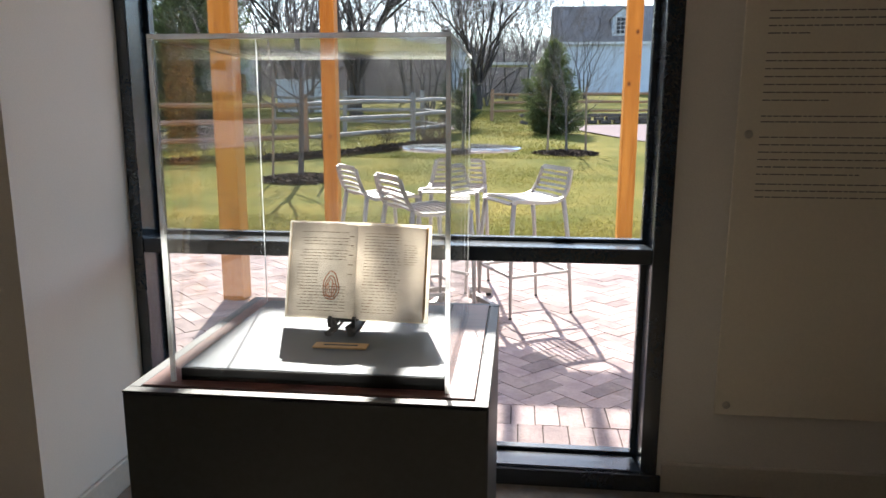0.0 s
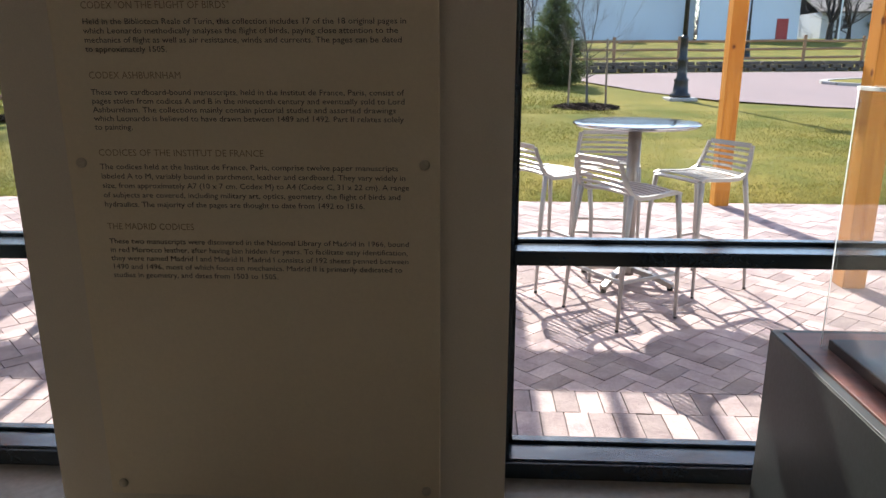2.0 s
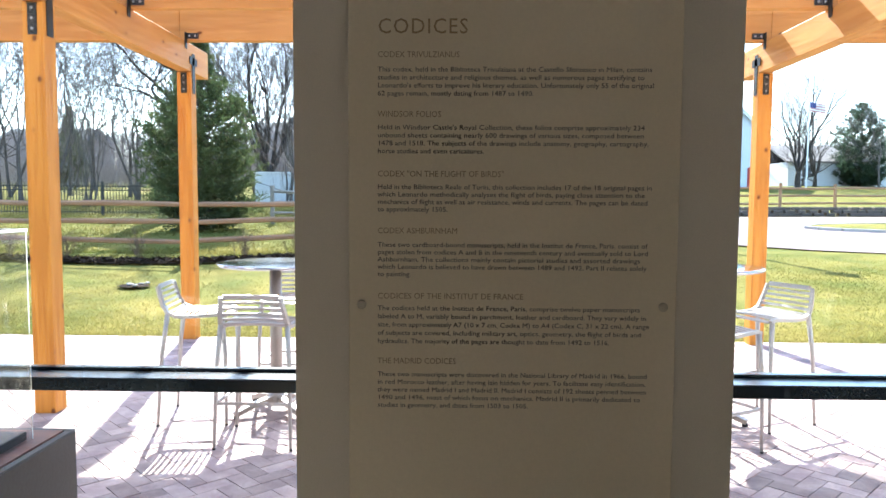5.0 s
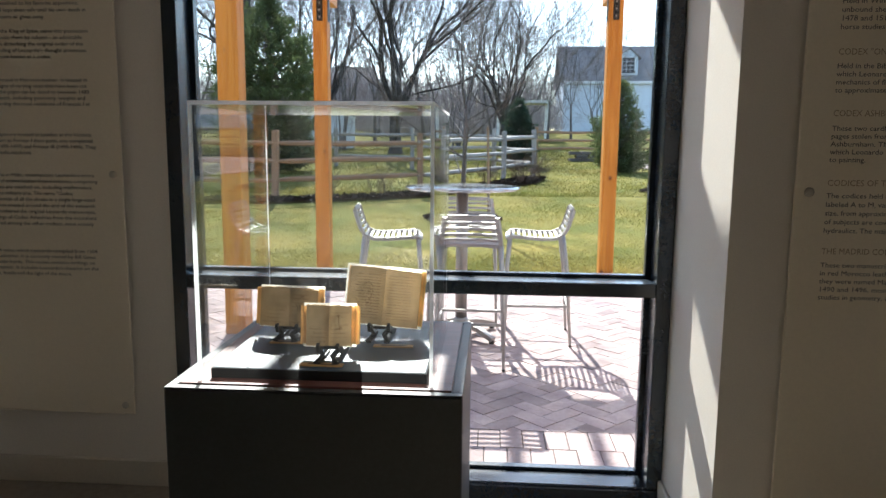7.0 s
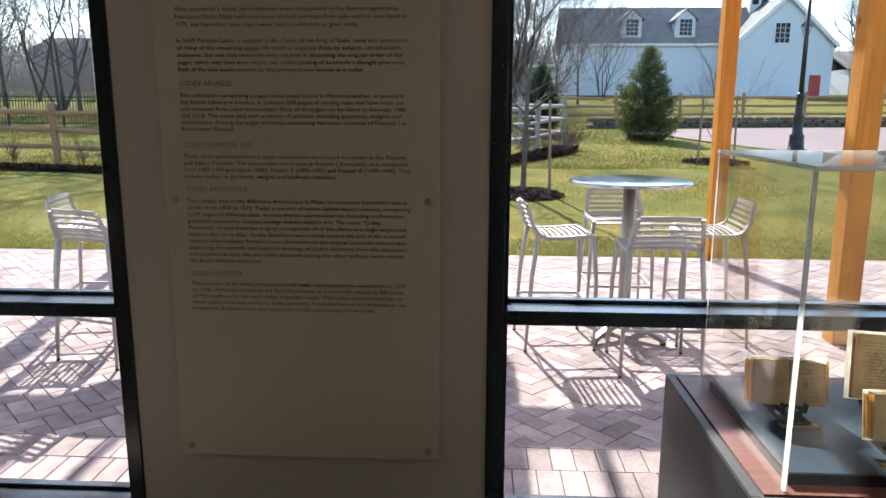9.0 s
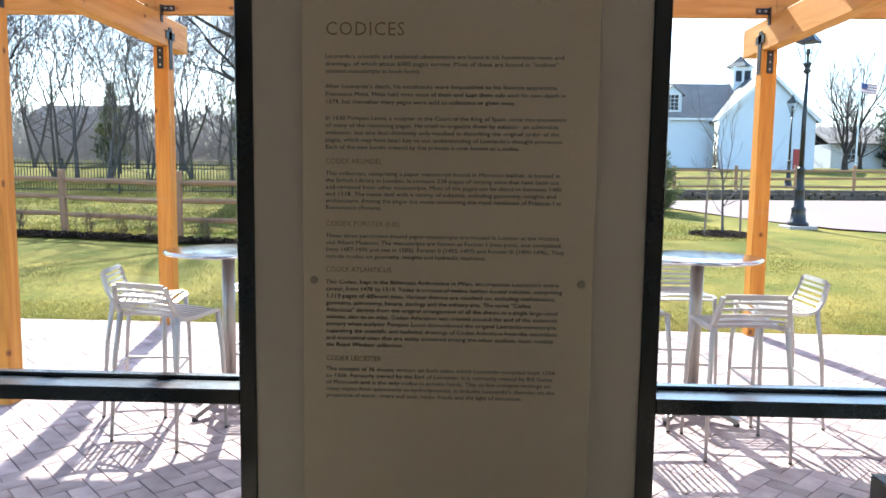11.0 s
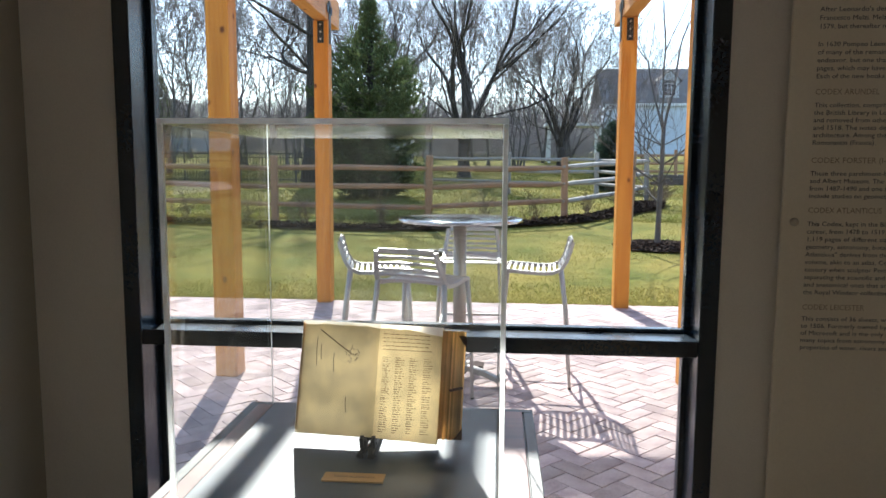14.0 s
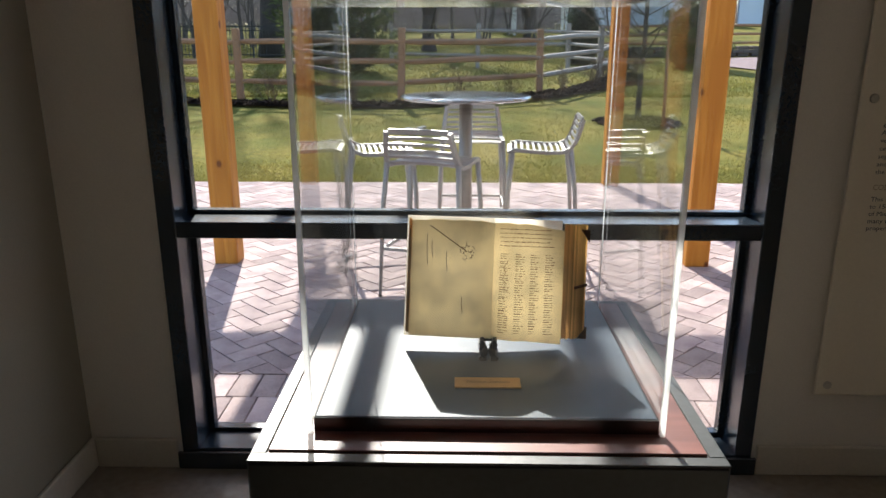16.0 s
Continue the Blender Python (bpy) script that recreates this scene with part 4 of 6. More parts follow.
# ---- pergola ----
COLS = [-11.17, -8.125, -5.077, -2.030, 1.028, 4.08]
NY, CY = 4.80, 7.50
perg = thing("pergola", pose(-3.5, 6.1, -0.04), "orange-stained cedar pergola over the brick patio", "pergola")
pinv = pose(3.5, -6.1, 0.04)
for x in COLS:
    for y in (NY, CY):
        hp = 0.075
        bm = box(x - hp, x + hp, y - hp, y + hp, -0.04, 2.825, 0.006, m=pinv)
        post = part("post", bm, M_CEDAR_Z, perg)
        for side in (-1, 1):
            b = bmesh.new()
            xx = x + side * (hp + 0.003)
            box(xx - 0.003, xx + 0.003, y - 0.038, y + 0.038, 2.60, 3.02, bm=b, m=pinv)
            box(xx - 0.003, xx + 0.003, y - 0.105, y + 0.105, 2.90, 2.98, bm=b, m=pinv)
            br = part("bracket", b, M_BRACKET, post, "black steel T bracket")
        for side in (-1, 1):
            yy = y + side * (hp + 0.003)
            b = box(x - 0.032, x + 0.032, yy - 0.003, yy + 0.003, 2.60, 2.815, m=pinv)
            part("strap", b, M_BRACKET, post, "black steel strap")
            nb = bmesh.new()
            for bz in (2.64, 2.71, 2.78):
                o = lathe([(0.010, 0.0), (0.010, 0.006), (0.006, 0.008)], 8)
                bmesh.ops.transform(o, matrix=pinv @ pose(x, yy + side * 0.003, bz, 90 if side < 0 else -90), verts=o.verts)
                me = mesh_of(o, "bolt")
                nb.from_mesh(me)
                bpy.data.meshes.remove(me)
            part("bolts", nb, M_BOLT, post, "zinc bolts")
    part("main_beam", box(x - 0.07, x + 0.07, 3.6, 7.97, 2.828, 3.12, 0.006, m=pinv), M_CEDAR_Y, perg)
JOISTS = [7.38, 6.09, 4.79, 3.66]
for y in JOISTS:
    for a, b in zip(COLS, COLS[1:]):
        bm = box(a + 0.0015, b - 0.0015, y - 0.045, y + 0.045, 3.123, 3.45, 0.004, m=pinv)
        part("joist", bm, M_CEDAR_X, perg)
    for x in COLS:
        for s in (-1, 1):
            b = bmesh.new()
            yy = y - 0.0475
            box(min(x + s * 0.075, x + s * 0.20), max(x + s * 0.075, x + s * 0.20), yy - 0.003, yy, 3.145, 3.205, bm=b, m=pinv)
            box(x + s * 0.074, x + s * 0.080, yy - 0.06, yy, 3.04, 3.205, bm=b, m=pinv)
            ab = part("angle_bracket", b, M_BRACKET, perg, "black steel angle bracket")
            for bx in (0.105, 0.165):
                o = lathe([(0.011, 0.0), (0.011, 0.006), (0.006, 0.008)], 8)
                bmesh.ops.transform(o, matrix=pinv @ pose(x + s * bx, yy - 0.003, 3.175, 90), verts=o.verts)
                part("bolt", o, M_BOLT, ab, "zinc bolt")
x = COLS[0] - 0.067
while x < COLS[-1]:
    part("slat", box(x - 0.026, x + 0.026, 3.6, 7.62, 3.453, 3.54, 0.003, m=pinv), M_CEDAR_Y, perg)
    x += 0.381

# ---- ground ----
PATIO_Y = 7.58
def ground_sheet():
    bm = bmesh.new()
    xs = [-400, -150, -70, -40] + [-30 + 2.0 * i for i in range(36)] + [50, 80, 150, 400]
    ys = [OUT, 5.0, PATIO_Y] + [PATIO_Y + 1.2 * i for i in range(1, 34)] + [52, 60, 70, 85, 110, 160, 300, 900]
    def z(x, y):
        if y <= PATIO_Y:
            return -0.11
        soft = 0.03 * noise.noise(Vector((x * 0.35, y * 0.35, 0))) if y < 60 and y > PATIO_Y + 0.5 else 0.0
        return max(ground_z(y), -0.06) + soft
    rows = [[bm.verts.new((x, y, z(x, y))) for x in xs] for y in ys]
    for a, b in zip(rows, rows[1:]):
        for i in range(len(xs) - 1):
            bm.faces.new((a[i], a[i + 1], b[i + 1], b[i]))
    # behind the building the ground simply runs on
    back = [bm.verts.new((x, -400, -0.2)) for x in xs]
    for i in range(len(xs) - 1):
        bm.faces.new((back[i], back[i + 1], rows[0][i + 1], rows[0][i]))
    ob = part("ground", bm, M_GRASS, smooth=True)
    return tagged(ob, "yellow-green lawn in early spring", "lawn", kind="structure")
ground_sheet()

def lawn_blades(seed, count, x0, x1, depth, start, tall, wide):
    """Short upright blades on a strip of the lawn, denser towards the patio."""
    rnd = np.random.RandomState(seed)
    x = rnd.uniform(x0, x1, count)
    y = PATIO_Y + start + depth * rnd.uniform(0, 1, count) ** 1.7
    z = -0.055 + 0.034 * np.maximum(0, y - 7.6) + 0.011 * np.maximum(0, y - 30)
    a = rnd.uniform(0, math.pi, count)
    h = rnd.uniform(0.7, 2.1, count) * tall
    w = wide + 0.0007 * (y - PATIO_Y)
    lean = rnd.uniform(-1.4, 1.4, (count, 2)) * tall
    v = np.zeros((count, 3, 3))
    v[:, 0] = np.stack([x - w * np.cos(a), y - w * np.sin(a), z], 1)
    v[:, 1] = np.stack([x + w * np.cos(a), y + w * np.sin(a), z], 1)
    v[:, 2] = np.stack([x + lean[:, 0], y + lean[:, 1], z + h], 1)
    me = bpy.data.meshes.new("grass")
    me.from_pydata(v.reshape(-1, 3).tolist(), [], np.arange(count * 3).reshape(-1, 3).tolist())
    me.materials.append(M_BLADE)
    tagged(new("grass", me), "short dry-tipped grass blades on the lawn", "grass", kind="stuff")
lawn_blades(4, 230000, -17, 8, 9.0, 0.02, 0.018, 0.0035)
lawn_blades(6, 130000, -34, 1.5, 28.0, 8.2, 0.035, 0.006)

def flat_sheet(name, outline, z_of, material, label, category, lift=0.006, step=0.8):
    """A sheet that follows the lawn, cut to an outline of (x, y) corners."""
    bm = bmesh.new()
    f = bm.faces.new([bm.verts.new((x, y, 0)) for x, y in outline])
    x0, x1 = min(p[0] for p in outline), max(p[0] for p in outline)
    y0, y1 = min(p[1] for p in outline), max(p[1] for p in outline)
    y = y0 + step
    while y < y1:
        bmesh.ops.bisect_plane(bm, geom=bm.verts[:] + bm.edges[:] + bm.faces[:], plane_co=(0, y, 0), plane_no=(0, 1, 0))
        y += step
    for v in bm.verts:
        v.co.z = z_of(v.co.y) + lift
    bmesh.ops.recalc_face_normals(bm, faces=bm.faces)
    if sum(f.normal.z for f in bm.faces) < 0:
        bmesh.ops.reverse_faces(bm, faces=bm.faces)
    return tagged(part(name, bm, material), label, category, kind="structure")

# the pink plaza beyond the lawn
plaza = [(1.6, 27.6), (2.3, 25.0), (3.3, 21.4), (4.5, 18.9), (6.5, 17.3), (9.0, 16.2), (14, 15.2), (30, 14.0), (60, 13.5), (60, 33.5), (30, 32.4), (14, 31.6), (6, 30.6), (2.4, 29.4)]
flat_sheet("road", plaza, ground_z, M_PLAZA, "pale pink paved plaza in bright sun", "plaza", 0.035)
isl = [(16.4 + 6.6 * math.cos(a * math.pi / 14), 24.6 + 2.4 * math.sin(a * math.pi / 14)) for a in range(28)]
flat_sheet("lawn_island", isl, ground_z, M_GRASS, "oval grass island in the plaza", "lawn", 0.10)
kb = bmesh.new()
for i in range(28):
    (xa, ya), (xb, yb) = isl[i], isl[(i + 1) % 28]
    bar([(xa, ya, ground_z(ya) + 0.06), (xb, yb, ground_z(yb) + 0.06)], 0.22, 0.13, kb)
tagged(part("kerb", kb, M_KERB), "pale stone kerb round the grass island", "kerb", kind="structure")

# mulch beds
bed = [(-22, 15.2), (-16, 14.9), (-13.5, 14.55), (-11, 13.95), (-9, 13.6), (-7.5, 13.7), (-6, 14.5), (-4.6, 15.3), (-3.3, 17.0), (-2.1, 18.9), (-1.7, 20.6), (-2.3, 20.9), (-3.0, 19.3), (-4.2, 16.9), (-5.8, 15.2), (-7.6, 14.25), (-9, 14.15), (-11, 14.5), (-13.5, 15.1), (-16, 15.4), (-22, 15.75)]
flat_sheet("mulch_bed", bed, ground_z, M_MULCH, "long bed of dark bark mulch along the rail fence", "mulch bed", 0.045)
def inside(x, y, outline):
    hit = False
    for (xa, ya), (xb, yb) in zip(outline, outline[1:] + outline[:1]):
        if (ya > y) != (yb > y) and x < xa + (xb - xa) * (y - ya) / (yb - ya):
            hit = not hit
    return hit
def bark_chips(count):
    """Loose bark chips heaped over the long bed."""
    rnd = random.Random(31)
    vs, fs = [], []
    while len(fs) < count:
        x, y = rnd.uniform(-18, -1.5), rnd.uniform(13.4, 21.3)
        if not inside(x, y, bed):
            continue
        m = pose(x, y, ground_z(y) + 0.05 + rnd.uniform(0, 0.05), rnd.uniform(-40, 40), rnd.uniform(-40, 40), rnd.uniform(0, 180))
        l, w = rnd.uniform(0.03, 0.08), rnd.uniform(0.012, 0.03)
        i = len(vs)
        vs.extend(tuple(m @ Vector(p)) for p in ((-l, -w, 0), (l, -w * 0.6, 0.008), (l * 0.8, w, 0), (-l, w * 0.7, 0.01)))
        fs.append((i, i + 1, i + 2, i + 3))
    me = bpy.data.meshes.new("bark_chips")
    me.from_pydata(vs, [], fs)
    me.materials.append(M_MULCH)
    tagged(new("bark_chips", me), "loose dark bark chips on the long bed", "mulch", kind="stuff")
bark_chips(7000)
def mulch_ring(x, y, r):
    bm = bmesh.new()
    rnd = random.Random(int(x * 100))
    for i in range(320):
        a, d = rnd.uniform(0, 2 * math.pi), r * math.sqrt(rnd.random()) * rnd.uniform(0.9, 1.08)
        px, py = x + d * math.cos(a), y + d * math.sin(a)
        s = rnd.uniform(0.025, 0.055)
        box(-s, s, -s * 0.4, s * 0.4, -0.012, 0.012, bm=bm, m=pose(px, py, ground_z(py) + 0.03 + 0.045 * (1 - (d / r) ** 2), rnd.uniform(-25, 25), rnd.uniform(-25, 25), rnd.uniform(0, 180)))
    bmesh.ops.create_circle(bm, cap_ends=True, radius=r, segments=28, matrix=pose(x, y, ground_z(y) + 0.03, 1.95))
    tagged(part("mulch_ring", bm, M_MULCH), "round ring of dark bark mulch at a young tree", "mulch ring", "mulch rings", "stuff")
mulch_ring(-3.75, 11.95, 0.66)
mulch_ring(1.05, 17.2, 0.75)

def drain_patch(x, y, r):
    """A bare spot in the lawn: dark soil with a few pale stones."""
    rnd = random.Random(77)
    t = thing("drain_patch", pose(x, y, ground_z(y)), "bare spot of dark soil with pale stones in the lawn", "bare patch")
    soil = bmesh.new()
    edge = [soil.verts.new((r * rnd.uniform(0.75, 1.15) * math.cos(a * math.pi / 9), r * rnd.uniform(0.75, 1.15) * math.sin(a * math.pi / 9), 0.035)) for a in range(18)]
    top = soil.verts.new((0, 0, 0.065))
    for i in range(18):
        soil.faces.new((edge[i], edge[(i + 1) % 18], top))
    part("soil", soil, M_MULCH, t)
    for i in range(9):
        a, d, q = rnd.uniform(0, 6.28), r * rnd.uniform(0.1, 0.85), rnd.uniform(0.025, 0.05)
        part("stone", box(-q, q, -q * 0.7, q * 0.7, 0, q * 0.7, q * 0.3, m=pose(d * math.cos(a), d * math.sin(a), 0.045, 0, 0, rnd.uniform(0, 180))), M_KERB, t, "pale stone")
drain_patch(-7.3, 10.95, 0.27)

# ---- fences ----
def along(points, step):
    out = [Vector(points[0])]
    need = step
    for a, b in zip(points, points[1:]):
        a, b = Vector(a), Vector(b)
        pos, length = 0.0, (b - a).length
        while pos + need <= length:
            pos += need
            out.append(a.lerp(b, pos / length))
            need = step
        need -= length - pos
    return out

def rail_fence(spots, label, grey=99):
    f = thing("rail_fence", pose(spots[0][0], spots[0][1], ground_z(spots[0][1])), label, "fence", "split-rail fences")
    inv = f.matrix_world.inverted()
    rnd = random.Random(7)
    tops = []
    for i, (x, y) in enumerate(spots):
        g = ground_z(y)
        w = 0.07
        bm = box(-w, w, -w * 0.8, w * 0.8, -0.1, 1.40 + rnd.uniform(-0.03, 0.04), 0.02, m=inv @ pose(x, y, g, rnd.uniform(-1.5, 1.5), rnd.uniform(-1.5, 1.5), rnd.uniform(-8, 8)))
        part("fence_post", bm, M_RAIL if i <= grey else M_RAILGREY, f)
    for i, ((xa, ya), (xb, yb)) in enumerate(zip(spots, spots[1:])):
        for h in (0.42, 0.80, 1.17):
            d = Vector((xb - xa, yb - ya, 0)).normalized() * 0.1
            pa = Vector((xa, ya, ground_z(ya) + h)) - d
            pb = Vector((xb, yb, ground_z(yb) + h + rnd.uniform(-0.03, 0.03))) + d
            pts = [pa, pa.lerp(pb, 0.12), pa.lerp(pb, 0.5) + Vector((0, rnd.uniform(-0.02, 0.02), rnd.uniform(-0.025, 0.025))), pa.lerp(pb, 0.88), pb]
            bm = tube([inv @ p for p in pts], [0.028, 0.055, 0.06, 0.054, 0.028], 6)
            part("rail", bm, M_RAIL if i < grey else M_RAILGREY, f)
MAIN = [(-21.8, 16.6), (-19.2, 16.3), (-16.6, 16.0), (-13.8, 15.5), (-10.95, 14.75), (-7.72, 14.35), (-4.88, 16.05), (-2.95, 19.6), (-2.0, 21.6), (-3.2, 23.5), (-6.0, 24.4), (-8.9, 25.6)]
rail_fence(MAIN, "split-rail cedar fence round the lawn, bending away", 6)
FAR = [(-1.3, 32.6), (1.6, 33.2), (4.6, 33.8), (7.6, 34.3), (10.6, 34.9), (13.6, 35.4), (16.6, 36.0), (19.6, 36.6), (22.6, 37.2), (25.6, 37.8), (28.6, 38.4), (31.6, 39.0)]
rail_fence(FAR, "split-rail fence beyond the plaza")

def iron_fence(x0, x1, y, step=0.13):
    f = thing("iron_fence", pose(x0, y, ground_z(y)), "black iron picket fence across the far lawn", "fence")
    g = ground_z(y)
    bm = bmesh.new()
    x = x0
    while x < x1:
        box(x - 0.011 - x0, x + 0.011 - x0, -0.011, 0.011, 0.06, 1.32, bm=bm)
        x += step
    tagged(part("pickets", bm, M_IRON, f), kind="stuff")
    for h in (0.16, 1.08, 1.24):
        part("rail", box(0, x1 - x0, -0.02, 0.02, h - 0.02, h + 0.02), M_IRON, f)
    x = x0
    while x <= x1:
        part("post", box(x - 0.035 - x0, x + 0.035 - x0, -0.035, 0.035, -0.05, 1.45), M_IRON, f)
        x += 2.4
iron_fence(-46, -12.6, 29.8)

# low stone wall along the far side of the plaza
wl = thing("stone_wall", pose(2, 31.2, 0), "low dark stacked-stone wall beyond the plaza", "wall")
rnd = random.Random(21)
stones = [mesh_of(box(-a, a, -0.16, 0.16, 0.0, h, 0.02), "stone", M_STONE) for a, h in ((0.24, 0.135), (0.31, 0.135), (0.19, 0.135))]
spots = along([(0.2, 30.6, 0), (6, 31.6, 0), (14, 32.6, 0), (30, 33.4, 0), (44, 34.0, 0)], 0.56)
for course in range(3):
    for i, p in enumerate(spots):
        q = spots[min(i + 1, len(spots) - 1)]
        ang = math.degrees(math.atan2(q.y - p.y, q.x - p.x)) if i + 1 < len(spots) else 3
        piece("stone", stones[rnd.randrange(3)], wl, pose(p.x - 2 + (0.28 if course % 2 else 0), p.y - 31.2 + rnd.uniform(-0.02, 0.02), ground_z(p.y) + 0.14 * course, 0, 0, ang))

# ---- trees ----
def branches(rnd, start, direction, length, radius, depth, out, spread=0.55, kids=(3, 5), droop=0.0, segs=4):
    pts, d = [Vector(start)], Vector(direction).normalized()
    for i in range(segs):
        d = (d + Vector((rnd.gauss(0, 0.11), rnd.gauss(0, 0.11), rnd.gauss(0, 0.06) + 0.05 - droop))).normalized()
        pts.append(pts[-1] + d * (length / segs))
    radii = [radius * (1 - 0.62 * i / segs) for i in range(segs + 1)]
    out.append((pts, radii, depth))
    if depth == 0:
        return
    n = rnd.randint(*kids)
    for k in range(n):
        s = 0.35 + 0.65 * (k + rnd.random() * 0.8) / n
        i = min(segs - 1, int(s * segs))
        p = pts[i].lerp(pts[i + 1], s * segs - i)
        axis = d.orthogonal()
        axis.rotate(Matrix.Rotation(rnd.uniform(0, 2 * math.pi), 3, d))
        nd = (d * math.cos(spread) + axis * math.sin(spread) * rnd.uniform(0.7, 1.25)).normalized()
        branches(rnd, p, nd, length * rnd.uniform(0.48, 0.72), radii[i] * rnd.uniform(0.45, 0.62), depth - 1, out, spread * 0.98, kids, droop, max(2, segs - 1))

def sticks(name, limbs, sides, least, material, parent, label=""):
    """All limbs of one size of a tree as one mesh of thin tapering tubes."""
    vs, fs = [], []
    for pts, radii in limbs:
        base = len(vs)
        for i, p in enumerate(pts):
            d = (pts[min(i + 1, len(pts) - 1)] - pts[max(i - 1, 0)]).normalized()
            u = d.orthogonal().normalized()
            w = d.cross(u)
            r = max(radii[i], least)
            for k in range(sides):
                a = 2 * math.pi * k / sides
                q = p + (u * math.cos(a) + w * math.sin(a)) * r
                vs.append((q.x, q.y, q.z))
        for i in range(len(pts) - 1):
            for k in range(sides):
                o, n = base + i * sides + k, base + i * sides + (k + 1) % sides
                fs.append((o, n, n + sides, o + sides))
    me = bpy.data.meshes.new(name)
    me.from_pydata(vs, [], fs)
    me.materials.append(material)
    me.polygons.foreach_set("use_smooth", [True] * len(fs))
    ob = new(name, me)
    ob.parent = parent
    return tagged(ob, label) if label else ob

def grow(rnd, start, direction, length, radius, depth, out, wide, rise, wander):
    """A limb that wanders upwards, throws side shoots and ends in a fork."""
    segs = 6 if depth > 3 else 4 if depth > 0 else 3
    pts, d = [Vector(start)], Vector(direction).normalized()
    for i in range(segs):
        d = (d + Vector((rnd.gauss(0, wander), rnd.gauss(0, wander), rnd.gauss(0, wander * 0.7) + rise))).normalized()
        pts.append(pts[-1] + d * (length / segs) * rnd.uniform(0.85, 1.15))
    end = 0.62 if depth else 0.4
    radii = [radius * (1 - (1 - end) * i / segs) for i in range(segs + 1)]
    out.append((depth, pts, radii))
    if depth == 0:
        return
    def turned(angle):
        side = d.orthogonal()
        side.rotate(Matrix.Rotation(rnd.uniform(0, 2 * math.pi), 3, d))
        return d * math.cos(angle) + side * math.sin(angle)
    for k in range(2 if rnd.random() < 0.7 else 3):
        grow(rnd, pts[-1], turned(wide * rnd.uniform(0.4, 1.0)), length * rnd.uniform(0.62, 0.86), radii[-1] * rnd.uniform(0.62, 0.9), depth - 1, out, wide, rise, wander)
    for k in range(rnd.choice((1, 2, 2, 3))):
        i = rnd.randint(1, segs - 1)
        grow(rnd, pts[i], turned(wide * rnd.uniform(1.0, 1.7)), length * rnd.uniform(0.4, 0.7), radii[i] * rnd.uniform(0.3, 0.5), max(0, depth - 2), out, wide, rise, wander)

def bare_tree(name, seed, height, radius, label, trunk=0.25, forks=3, lean=0.35, depth=5, wide=0.5, rise=0.07, wander=0.13, least=0.008, bark=None, group="bare trees", side_limbs=2, stems=1, bend=0.035, limb=(0.25, 0.4)):
    """A leafless tree: a short trunk (share of the height) that divides into wandering limbs and fine twigs."""
    rnd = random.Random(seed)
    t = thing(name, pose(0, 0, 0), label, "tree", group)
    limbs = []
    for stem in range(stems):
        tip = bend * 0.85 if stems == 1 else 0.22
        d = Vector((rnd.gauss(0, tip), rnd.gauss(0, tip), 1)).normalized()
        pts = [Vector((rnd.gauss(0, 0.16), rnd.gauss(0, 0.16), -0.2)) if stems > 1 else Vector((0, 0, -0.2))]
        n = 7
        for i in range(n):
            d = (d + Vector((rnd.gauss(0, bend), rnd.gauss(0, bend), 0.05))).normalized()
            pts.append(pts[-1] + d * (height * trunk + 0.2) / n)
        radii = [radius * (1.45 if i == 0 else 1.08 if i == 1 else 1 - 0.045 * i) for i in range(n + 1)]
        part("trunk", tube(pts, radii, 10), bark or M_BARK, t, "", True)
        spin = rnd.uniform(0, 2 * math.pi)
        reach = height * (1 - trunk) * 0.36
        for k in range(forks):
            a = spin + 2 * math.pi * (k + rnd.uniform(-0.2, 0.2)) / forks
            tilt = lean * rnd.uniform(0.5, 1.2)
            v = Vector((math.cos(a) * math.sin(tilt), math.sin(a) * math.sin(tilt), math.cos(tilt)))
            grow(rnd, pts[-1] - d * rnd.uniform(0, 0.12) * height * trunk, v, reach * rnd.uniform(0.85, 1.15), radii[-1] * rnd.uniform(0.55, 0.75), depth, limbs, wide, rise, wander)
        for k in range(side_limbs):
            i = rnd.randint(n // 2, n - 1)
            a = rnd.uniform(0, 2 * math.pi)
            grow(rnd, pts[i], Vector((math.cos(a), math.sin(a), rnd.uniform(0.2, 0.6))), reach * rnd.uniform(0.6, 1.0), radii[i] * rnd.uniform(*limb), depth - 1, limbs, wide, rise, wander)
    sticks("limbs", [(p, r) for dep, p, r in limbs if dep >= depth - 1], 6, least, bark or M_BARK, t)
    sticks("branches", [(p, r) for dep, p, r in limbs if 1 < dep < depth - 1], 4, least, bark or M_BARK, t)
    sticks("twigs", [(p, r) for dep, p, r in limbs if dep <= 1], 3, least * 0.75, M_TWIG, t, "fine leafless twigs")
    return t

def place_all(master, spots):
    for i, (x, y, s, a) in enumerate(spots):
        m = Matrix.Translation((x, y, ground_z(y))) @ Matrix.Rotation(radians(a), 4, "Z")
        if i == 0:
            ob = master
            ob.matrix_world = m
        else:
            ob = copy_thing(master, m)
        ob.scale = (s, s, s)

